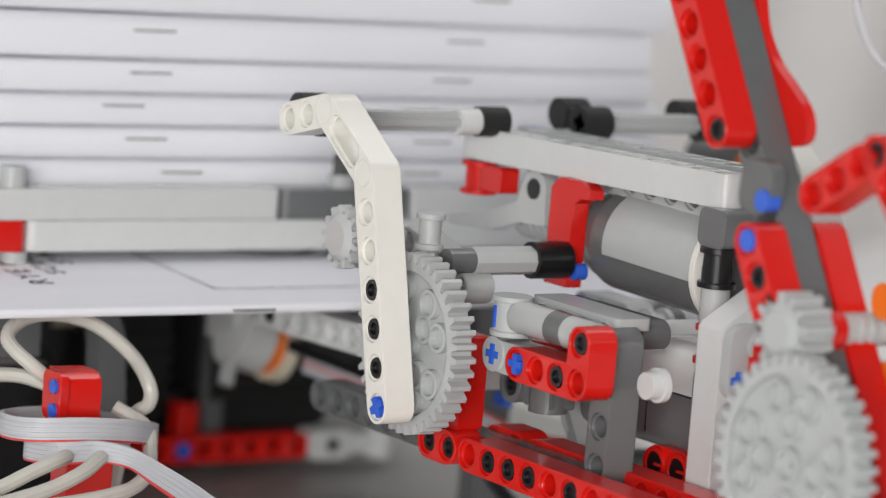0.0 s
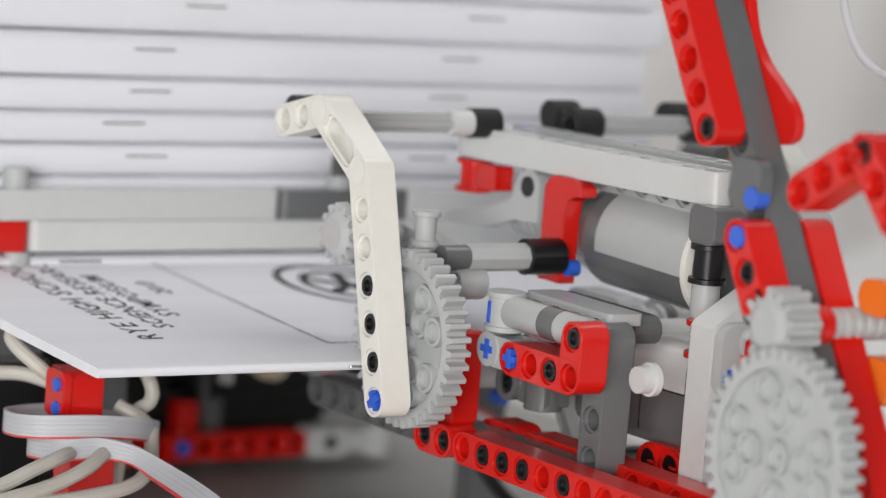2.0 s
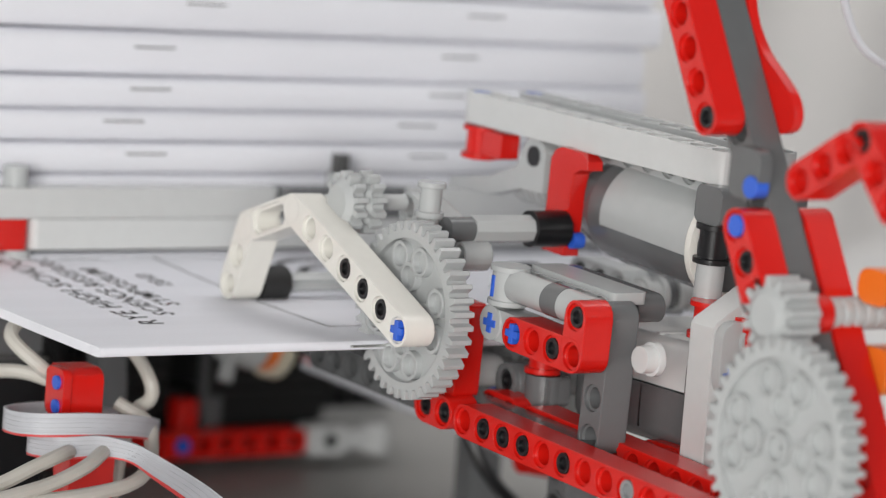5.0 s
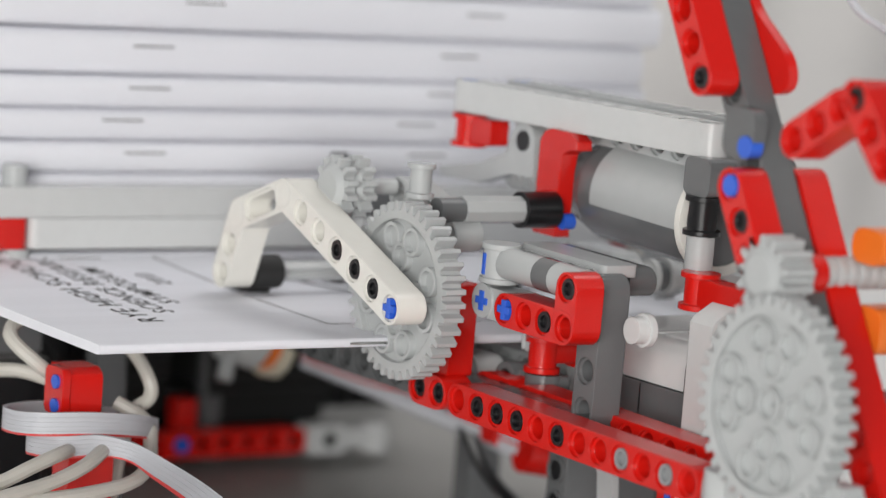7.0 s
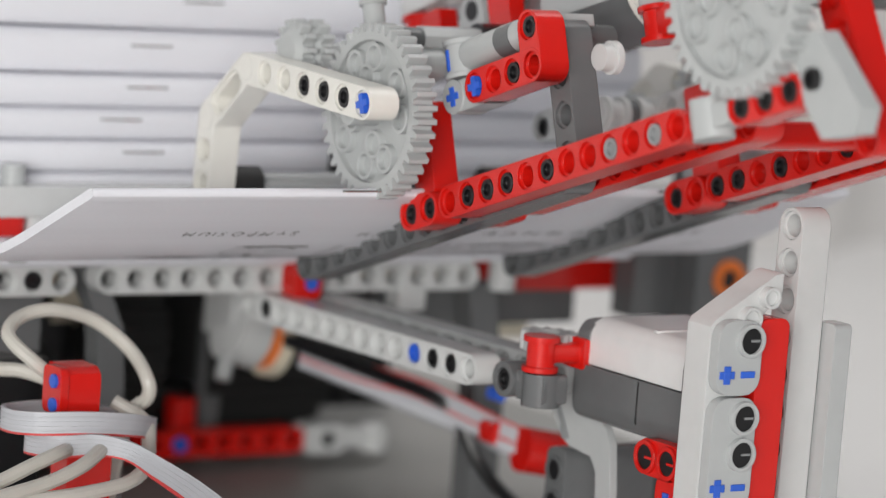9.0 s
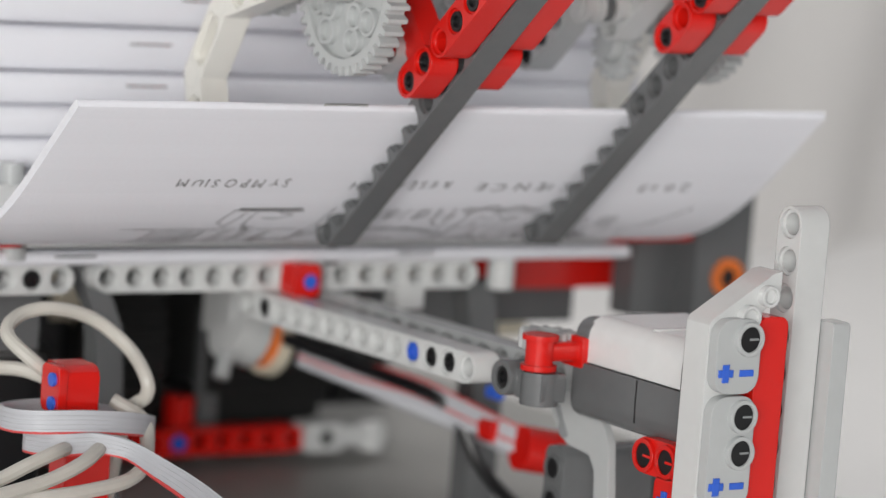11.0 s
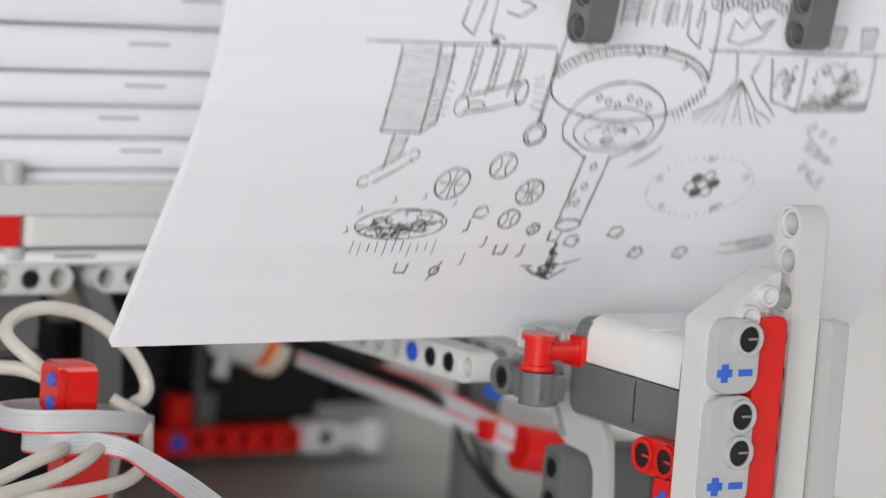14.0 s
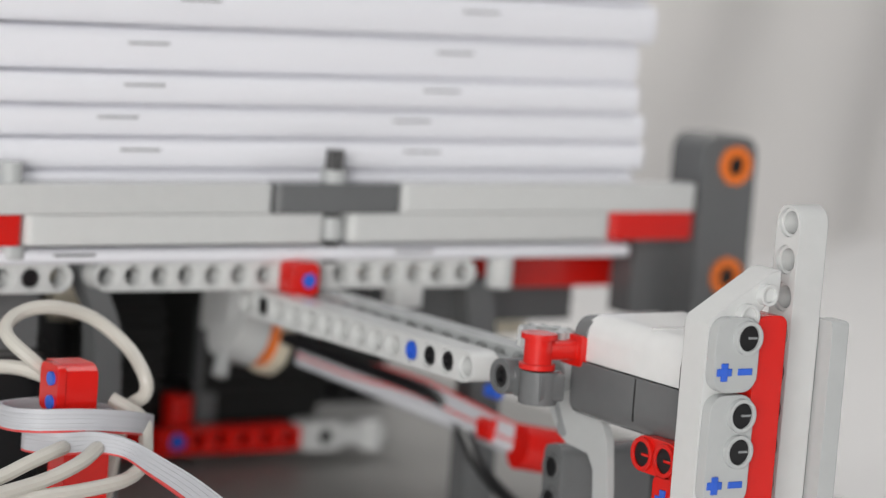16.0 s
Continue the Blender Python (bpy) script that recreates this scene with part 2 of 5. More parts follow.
def rod(build, p, q, r=2.3):
    """A cross-shaped axle from p to q."""
    p, q = Vector(p), Vector(q)
    d = (q - p).normalized()
    u = d.orthogonal().normalized()
    e = d.cross(u)
    out = [(r, .9), (.9, .9), (.9, r), (-.9, r), (-.9, .9), (-r, .9), (-r, -.9), (-.9, -.9), (-.9, -r), (.9, -r), (.9, -.9), (r, -.9)]
    n = len(out)
    vs = [p + u * a + e * b for a, b in out] + [q + u * a + e * b for a, b in out]
    build.add(vs, [tuple(range(n))[::-1], tuple(range(n, 2 * n))] + [(i, (i + 1) % n, n + (i + 1) % n, n + i) for i in range(n)])


X, Y, Z = Vector((1, 0, 0)), Vector((0, 1, 0)), Vector((0, 0, 1))


# ---- setting ----
def setting():
    b = Build()
    b.box(-1600, 1900, -1600, 800, -36, -25)
    tagged(part("table_top", b, TABLE, label="white cloth on the table under the machine"), kind="structure", category="table top")
    tagged(part("baseboard", Build().rbox(-130, 240, 40, 420, -24.9, -21, 6), BOARD, label="grey matt baseboard under the machine"), category="board")
    # a pale cloth hung behind, in slow folds
    b = Build()
    n, m = 90, 30
    vs = []
    for i in range(n + 1):
        x = -700 + 2300 * i / n
        for j in range(m + 1):
            z = -30 + 900 * j / m
            vs.append((x, 560 + 14 * math.sin(x / 55 + z / 140) + 9 * math.sin(x / 23 - z / 60 + 1) + 0.12 * x, z))
    b.add(vs, [(i * (m + 1) + j, (i + 1) * (m + 1) + j, (i + 1) * (m + 1) + j + 1, i * (m + 1) + j + 1) for i in range(n) for j in range(m)])
    tagged(part("backdrop", b, CLOTH, label="pale grey cloth hung behind the machine", sharp=80), kind="structure", category="backdrop")


setting()


# ---- booklets in the stack ----
def spine_profile(y, z0, z1, depth):
    """Side outline of a folded booklet with a rounded back."""
    h = (z1 - z0) / 2
    pts = [(y + depth, z0 + 0.25 * h), (y + depth, z1 - 0.25 * h), (y + 12, z1 - 0.15)]
    for i in range(9):
        a = radians(88 - 22 * i)
        sn = math.sin(a)
        pts.append((y + 3.4 - 3.4 * math.cos(a) ** 0.8, (z0 + z1) / 2 + (h - 0.05) * math.copysign(abs(sn) ** 0.75, sn)))
    return pts + [(y + 12, z0 + 0.15)]


def staple(build, x, y, z, length=12.0):
    build.sweep([(x - length / 2, y + 1.2, z), (x - length / 2 + 0.15, y - 0.05, z), (x - length / 2 + 1, y - 0.3, z), (x, y - 0.32, z), (x + length / 2 - 1, y - 0.3, z), (x + length / 2 - 0.15, y - 0.05, z), (x + length / 2, y + 1.2, z)], 0.32, 6)


def stacked_booklet(x0, x1, y, z0, z1, staples, tilt=0.0):
    b = thing("booklet", "white folded paper booklet with two wire staples in a stack", "booklet", "booklets in the stack", at=((x0 + x1) / 2, y, z0))
    b.rotation_euler = (0, radians(tilt), 0)
    half = (x1 - x0) / 2
    q = Build().prism(spine_profile(0, 0, z1 - z0, 139.7), 0, -half, half)
    part("page_block", q, PAPER, b, sharp=40)
    for sx in staples:
        s = Build()
        staple(s, sx - (x0 + x1) / 2, 0, (z1 - z0) * 0.66)
        part("staple", s, STEEL, b, "thin bright wire staple")
    return b


STACK = [(-75, 145.5, 109, 73.0, 82.0, (-5, 69), 0), (-75, 148.5, 109, 82.1, 90.3, (-16, 72), 0), (-74, 148.2, 109.5, 90.4, 98.7, (-23, 68), 0.05), (-75, 145.2, 109, 98.8, 107.2, (-16, 77), 0.1),
         (-76, 144.6, 110, 107.3, 118.9, (-15, 81), 0.25), (-72, 149.2, 109, 119.2, 130.5, (-1, 88), 0.4), (-74, 147, 110, 130.7, 142.0, (-12, 80), 0.4), (-75, 146, 109, 142.2, 153.0, (-10, 84), 0.4)]
stack = [stacked_booklet(*row) for row in STACK]
next_booklet = stacked_booklet(-75.5, 139.5, 100.5, 58.6, 62.7, (-38, 66))


# ---- feeder frame ----
def plain_beam(name, x0, x1, y0, z0, mat, label, cat="beam", z1=None, y1=None):
    t = thing(name, label, cat, at=((x0 + x1) / 2, y0, z0))
    z1 = z0 + 7.8 if z1 is None else z1
    y1 = y0 + 7.8 if y1 is None else y1
    q = Build().prism(round_rect(x0, x1, y0, y1, 2.2), 2, z0, z1)
    ob = part("body", q, mat, t, at=((x0 + x1) / 2, y0, z0))
    ob.location = (0, 0, 0)
    return t


def feeder():
    f = thing("feeder_frame", "light grey plastic beam frame that holds the paper stack", "frame", at=(40, 104, 46))

    def sub(name, b, mat, label=""):
        ob = part(name, b, mat, f, label, at=(40, 104, 46))
        ob.location = (0, 0, 0)
        return ob
    for x0, x1, z0, mat in ((-110, 20.3, 71.9, PALE), (60.8, 162.5, 71.9, PALE), (-52.5, 36.9, 63.9, PALE), (44.8, 132.2, 63.9, PALE), (-100, -53.0, 63.9, RED), (132.6, 162.3, 63.9, RED)):
        q = Build().prism(round_rect(x0, x1, 100, 107.8, 2.4), 2, z0, z0 + 7.85)
        sub("beam", q, mat, "bright red end beam" if mat is RED else "")
    sub("cross_piece", Build().prism(round_rect(20.6, 60.5, 99.4, 107.6, 2.4), 2, 71.9, 79.8), DARK, "dark grey short beam")
    q = Build()
    rod(q, (40.7, 104, 58), (40.7, 104, 88.5))
    sub("axle", q, BLACK, "black upright cross axle")
    sub("bush", Build().cyl((40.7, 104, 79.8), (40.7, 104, 83.2), 3.6).ring((40.7, 104, 64.5), (40.7, 104, 70.5), 3.7, 2.4), GREY, "light grey axle bush")
    sub("peg", Build().cyl((-56, 104, 79.7), (-56, 104, 85.0), 3.3, 20), GREY)
    q = Build().cyl((-55, 103, 60.4), (-55, 103, 63.8), 3.6, 16)
    sub("peg", q, GREY)
    q = Build().beam((-26.2, 103.6, 55.0), (1, 0, -0.004), Y, 15, pitch=7.98)
    sub("perforated_beam", q, PALE)
    q = Build().beam((-64.5, 103, 55.0), X, Y, 4)
    sub("perforated_beam", q, PALE)
    q = Build()
    pin(q, (-48.5, 103, 55), Y)
    sub("pin", q, BLACK, "black connector pin")
    sub("peg", Build().cyl((99, 106, 50), (99, 106, 60), 3.8, 18), PALE)
    sub("clip", Build().rbox(25.3, 33.8, 96.5, 103, 49.8, 59.2, 2.2, 1), RED, "red plastic clip block")
    q = Build()
    pin(q, (30.6, 96.5, 54.3), Y, r=2.0, proud=0.25)
    sub("pin", q, BLUE, "blue friction pin")
    # right post with orange-ringed holes
    q = Build().rbox(165, 184.6, 102, 117, -20, 93.4, 5.5, 1)
    sub("post", q, DARK, "dark grey corner post")
    for z in (85.0, 52.5):
        sub("hole_ring", Build().ring((176.6, 101.0, z), (176.6, 104.0, z), 5.6, 2.9, 22), ORANGE, "orange ring bush")
        # solid black disc paints the dark inside of the ring
        sub("hole", Build().cyl((176.6, 101.7, z), (176.6, 103.0, z), 2.95, 16), BLACK, "black disc for the ring's dark hollow")
    sub("bracket", Build().box(108, 163, 128, 133, 46, 55.5), RED, "red beam under the stack")
    sub("bracket", Build().box(150, 166, 112, 122, 40, 62), DARK)
    sub("leg", Build().prism([(-33, 58), (-25, 58), (-17.2, 40.5), (-15.6, 19), (-15, -20.5), (-23.4, -20.5), (-24.2, 19), (-24.6, 37), (-26.3, 46)], 1, 111, 118), DARK, "dark grey slanted leg")
    for x in (92,):
        q = Build().prism([(x, 51.5), (x + 9, 51.5), (x + 15, 20), (x + 15, -20.5), (x + 5, -20.5), (x + 5, 22)], 1, 112, 120)
        sub("leg", q, DARK, "dark grey bent leg")
    sub("leg", Build().box(-110, -38, 118, 126, 34, 50), DARK)
    sub("cross_bar", Build().box(78, 150, 140, 150, 34, 45), DARK)
    sub("stop", Build().rbox(64, 73, 104, 112, 45, 51, 1.2), PALE)


feeder()


# ---- lower rail and its motor tower ----
def rail():
    r = thing("push_rail", "long pale grey perforated rail running under the feeder", "rail", at=(24, 40, 44))

    def sub(name, b, mat, label=""):
        ob = part(name, b, mat, r, label, at=(24, 40, 44))
        ob.location = (0, 0, 0)
        return ob
    d = Vector((0, -1, 0.012))
    q = Build().beam((20, 110.5, 46.6), d, X, 14, pitch=8.0)
    sub("perforated_beam", q, PALE)
    sub("perforated_beam", Build().beam((36, 118.5, 46.6), d, X, 17, pitch=8.0), GREY)
    sub("deck", Build().box(28.2, 35.8, 0, 112, 46.8, 49.3), GREY, "grey flat channel")
    for y, z in ((102.5, 46.7), (22.5, 47.7), (14.5, 47.8)):
        q = Build()
        pin(q, (20, y, z), X)
        sub("pin", q, BLACK, "black connector pin")
    q = Build()
    pin(q, (20, 30.5, 47.6), X, proud=-0.2)
    sub("pin", q, BLUE, "blue friction pin")
    c = sub("connector", Build().ring((20, -8.7, 48.3), (28, -8.7, 48.3), 4.3, 2.7, 22).rbox(21.5, 28.5, -23.4, -12, 44.4, 51.4, 1.2, 0), DARK, "dark grey pin connector")
    sub("collar", Build().cyl((24, -19, 43.6), (24, -19, 51.5), 4.6, 22), DARK, "dark grey upright collar")
    q = Build()
    pin(q, (19.9, -8.7, 48.3), X)
    sub("pin", q, BLACK, "black connector pin")
    q = Build().cyl((24, -17.8, 52.0), (24, -17.8, 60.2), 3.4, 22).cyl((24, -17.8, 51.7), (24, -17.8, 53.0), 4.4, 22).cyl((24, -17.8, 59.0), (24, -17.8, 60.3), 4.4, 22)
    sub("spool", q, RED, "red plastic axle connector")
    sub("spool_arm", Build().rbox(25, 35.5, -20.4, -15.2, 53.8, 58.4, 1.2, 0).rbox(33.6, 36, -22, -13.6, 52.4, 59.8, 0.8, 0), RED, "red connector arm")
    sub("cog", Build().gear((31, -11, 0), Z, 12, 55.5, 60), GREY, "small light grey cog")


rail()


def tower():
    t = thing("motor_tower", "upright drive motor block with dark and pale grey shells", "motor", at=(10, -110, -20))
    eye = EYE / MM
    o = Vector((10, -110, -20))
    t.location = (eye + (o - eye) * 1.073 + SETTLE) * MM

    def sub(name, b, mat, parent=None, label=""):
        b.v = [tuple((Vector(q) - o) * 1.073) for q in b.v]
        return part(name, b, mat, parent or t, label)
    # motor: white upper shell over a dark lower shell
    upper = [(2, 62.8)] + [(2, 68)] + [(2 + 5 - 5 * math.cos(radians(a)), 68.6 + 4.6 * math.sin(radians(a))) for a in (20, 45, 70, 90)] + [(29, 73.2), (33, 68.6), (33, 62.8)]
    sub("upper_shell", Build().prism(upper, 1, -100.5, -65.2), SHELL, label="pale grey rounded motor shell")
    lower = [(1, 62.6), (1, 55)] + [(1 + 4 - 4 * math.cos(radians(a)), 54 - 4 * math.sin(radians(a))) for a in (20, 45, 70, 90)] + [(30, 50), (34, 54), (34, 62.6)]
    sub("lower_shell", Build().prism(lower, 1, -112, -62.4), DARK, label="dark grey motor shell")
    sub("front_shell", Build().rbox(1.6, 33, -66, -61.8, 54, 72.4, 4, 1), DARK)
    sub("rear_shell", Build().rbox(1.7, 33, -112, -100.2, 54, 71.6, 4, 1), DARK)
    sub("seam", Build().box(0.9, 1.3, -86.2, -85.8, 53, 62.4), BLACK, label="fine seam in the shell")
    sub("latch", Build().rbox(5, 27, -86, -84.6, 73.0, 73.5, 0.4), SHELL)
    sub("nose", Build().cyl((20, -64, 60), (20, -46, 60), 5, 18), PALE)
    # pale bent beam, its broad side to the back
    out = [(-8, -20), (-8, 80.6), (-7.2, 81.8), (8.2, 91.2), (10.4, 91.6), (10.4, 87.4), (8.4, 85.6), (0, 77.4), (0, -20)]
    sub("bent_beam", Build().prism(out, 1, -120.3, -112.6), PALE, label="pale grey bent beam")
    for x, z, r in ((1.6, 82.2, 2.6), (6.4, 86.6, 2.3)):
        sub("pin_head", Build().ring((x, -122.2, z), (x, -120.2, z), r, r - 0.7, 20).cyl((x, -121.4, z), (x, -120.2, z), r - 0.7, 18), PALE, label="pale grey hollow pin head")
    # perforated mast
    sub("mast", Build().beam((18.6, -111.4, 100.4), (0, 0.004, -1), X, 15), PALE, label="pale grey perforated mast")
    sub("back_beam", Build().rbox(27.0, 31.6, -119, -112, -20, 80, 1.2, 0), GREY, label="light grey upright beam")
    sub("plate", Build().rbox(4.2, 12.2, -121.5, -113, -20, 82.2, 2.2, 1), RED, label="bright red beam between the pale ones")
    for z0, z1, za in ((66.4, 82.2, 70.8), (42.0, 65.9, 46.8)):
        blk = sub("connector_block", Build().rbox(-7.6, 4.0, -123.0, -120.4, z0, z1, 3.7, 1), GREY, label="light grey pin connector block")
        q = Build()
        cross_axle(q, (-4.9, -123.0, za), Y, r=1.9)
        sub("axle_end", q, BLUE, blk, "blue cross axle end")
        sub("axle_mark", Build().box(-1.2, 2.4, -123.3, -122.6, za - 0.7, za + 0.7), BLUE, blk, "blue axle seen through a slot")
        for z in ((78.0,) if z0 > 60 else (61.6, 53.9)):
            sub("hole_ring", Build().ring((0.3, -124.2, z), (0.3, -122.6, z), 3.6, 2.75, 24), GREY, blk)
            # the hole's inner darkness is a solid black disc
            sub("hole", Build().cyl((0.3, -123.6, z), (0.3, -122.7, z), 2.8, 18), BLACK, blk, "black disc for the dark inside of a pin hole")
            sub("pin_slit", Build().box(0.3, 2.6, -123.9, -123.5, z - 0.25, z + 0.25), MID, blk, "slit of a pin inside the hole")
    # red pin joiner below the motor
    j = sub("pin_joiner", Build().rbox(-1, 7, -105.5, -89.7, 43.5, 51.5, 3.8, 0).rbox(-1, 7, -105.5, -97.5, -20, 44, 2, 0), RED, label="red double pin joiner")
    for y in (-93.7, -101.5):
        sub("hole_ring", Build().ring((-1.9, y, 47.5), (-0.8, y, 47.5), 3.7, 2.7, 22), RED, j)
        # black disc in place of the shade inside the joiner's hole
        sub("hole", Build().cyl((-1.5, y, 47.5), (-0.8, y, 47.5), 2.7, 16), BLACK, j, "black disc for the dark inside of a pin hole")
        sub("pin_slit", Build().box(-1.8, -1.4, y - 2.4, y, 47.2, 47.8), RED, j)
    q = Build()
    cross_axle(q, (-1.0, -101.5, 38.8), X, r=2.3, proud=0.5)
    sub("axle_end", q, BLUE, j, "blue cross axle end")
    # bent brace in front of a dark foot
    out = [(-43.6, 57.3), (-44.6, 52.5), (-46.4, 47.4), (-49.6, 43.4), (-53.4, 41.4), (-61.6, 40.6), (-64.0, 37.5), (-64.6, 31.7), (-65.6, -20), (-71.0, -20), (-70.0, 33.7), (-68.6, 44.6), (-66.8, 47.6), (-60.4, 53.5), (-52.6, 59)]
    br = sub("brace", Build().prism(out, 0, 8, 10), GREY, label="light grey bent brace")
    slot = []
    for cy, cz, a0 in ((-46.6, 52.4, 35), (-51.6, 44.6, 215)):
        slot += [(cy + 2.0 * math.cos(radians(a0 + 22.5 * k)), cz + 2.0 * math.sin(radians(a0 + 22.5 * k))) for k in range(9)]
    # the slot isn't cut: a mid grey slab gives its inner shade
    sub("slot", Build().prism(slot, 0, 7.7, 8.4), MID, br, "mid grey slab for the brace's shaded slot")
    foot = sub("foot", Build().rbox(13, 39, -46, -38.6, -20, 38.6, 2.4, 0), DARK, label="dark grey lower beam")
    for z in (33.4, 25.6, 17.8):
        sub("hole_ring", Build().ring((12.3, -42.2, z), (13.4, -42.2, z), 3.2, 2.4, 20), DARK, foot)
        # black disc painted dark as the inside of the foot's hole
        sub("hole", Build().cyl((12.7, -42.2, z), (13.2, -42.2, z), 2.4, 14), BLACK, foot, "black disc for the dark inside of a pin hole")


tower()


# ---- cables and left post ----
def left_post():
    p = thing("cable_post", "upright dark grey post with a red block, wound with cables", "post", at=(-40, 60, -20))

    def sub(name, b, mat, label=""):
        ob = part(name, b, mat, p, label, at=(-40, 60, -20))
        ob.location = (0, 0, 0)
        return ob
    return p, sub


def cables():
    p, sub = left_post()
    sub("post", Build().rbox(-64, -59.5, 42, 50, -20, 33, 1.5), DARK, "dark grey upright beam")
    q = Build().prism([(38, 33.5)] + [(38, 42)] + [(38 + 3.5 - 3.5 * math.cos(radians(a)), 42 + 3.0 * math.sin(radians(a))) for a in (30, 60, 90)] + [(48, 45), (48, 33.5)], 0, -72, -63.2)
    sub("block", q, RED, "red pin block on the post")
    sub("side_block", Build().rbox(-74.2, -72, 37.5, 46.5, 33.6, 45, 2, 0), RED, "red pin block side")
    for z in (41.6, 35.9):
        sub("pin", Build().cyl((-74.9, 40.5, z), (-72.8, 40.5, z), 1.7, 14), BLUE, "blue friction pin")
    sub("base_block", Build().prism([(38, -20), (38, 25.5), (46, 25.5), (46, -20)], 0, -71, -59), RED, "red block at the post's foot")

    def cable(label, pts, r=1.75):
        tagged(part("cable", Build().sweep(pts, r), CABLE, label=label), category="cable")
    cable("white round cable looped over the post", [(-112, 75, 36), (-92, 66, 38.5), (-74, 60, 39.8), (-66.5, 50.5, 38), (-74.4, 48, 43.3), (-79, 54.5, 49.3), (-73, 59.3, 53.1), (-64.2, 59.3, 54.3), (-53.5, 59, 51.5), (-46, 54.5, 45.2), (-45.3, 46, 39.4), (-44.9, 46, 34.5), (-48, 50, 28), (-52, 52, 0)])
    cable("white round cable under the flat ribbon", [(-112, 14, 20.5), (-103.5, 16, 21.4), (-96.9, 18, 22.6), (-88.9, 20, 25.1), (-79.7, 24, 26.9), (-71.4, 34, 25.5)])
    cable("white round cable under the flat ribbon", [(-115, 8, 19), (-106.4, 10, 19.6), (-99.8, 12, 20.2), (-86.4, 16, 21.9), (-75.7, 20, 24.5), (-68.2, 26, 26.3), (-60.6, 36, 26)])
    cable("white round cable curling back to the post", [(-112, 14, 17.5), (-98.6, 14, 17.9), (-88.6, 14, 18.5), (-76, 16, 19), (-63.5, 20, 19.9), (-55.5, 26, 22.1), (-50.5, 34, 26), (-48.7, 40, 30.2), (-54, 46, 34)])
    cable("thin white cable behind the post", [(-120, 70, 28), (-100, 75, 31), (-85, 80, 40), (-76, 84, 48), (-66, 90, 50)], 1.5)
    # flat ribbon wound round the post and led away
    rib = thing("ribbon_cable", "grey flat ribbon cable with a red edge round the post", "cable", at=(-70, 35, 30))
    wire = [(-50, 54, 29), (-66, 56, 31), (-82, 50, 31.8), (-85, 40, 32.4), (-81.9, 32, 33.3), (-70.1, 29, 33.5), (-55.7, 33, 31.6), (-45, 43, 28.4), (-46, 53, 28)]
    wide = [(0, 0, 5.6)] * 9
    wire2 = [(-50, 54, 28), (-66, 54, 26.5), (-79, 44, 26.8), (-79.2, 35, 27.4), (-76.6, 29.6, 28.1), (-68.8, 27.6, 28.5), (-62.6, 23, 27.6), (-61.5, 10, 25.7), (-61.9, -5, 24.2), (-65.5, -30, 22.5), (-74, -60, 23)]
    wide2 = [(0, 0, 5.4)] * 5 + [(0.3, -0.5, 5.2), (1.2, -2.0, 4.4), (4.0, -2.6, 3.4), (5, -3, 3), (5.5, -3, 2.5), (6, -3, 2.5)]
    for w, k in ((wire, wide), (wire2, wide2)):
        for i in range(10):
            ob = part("wire", Build().band(w, k, 1.0 if i % 2 else 0.84, i / 10, (i + 1) / 10 - 0.004), STRIPE if i == 0 else RIBBON, rib, "red edge wire" if i == 0 else "", at=(-70, 35, 30))
            ob.location = (0, 0, 0)


cables()


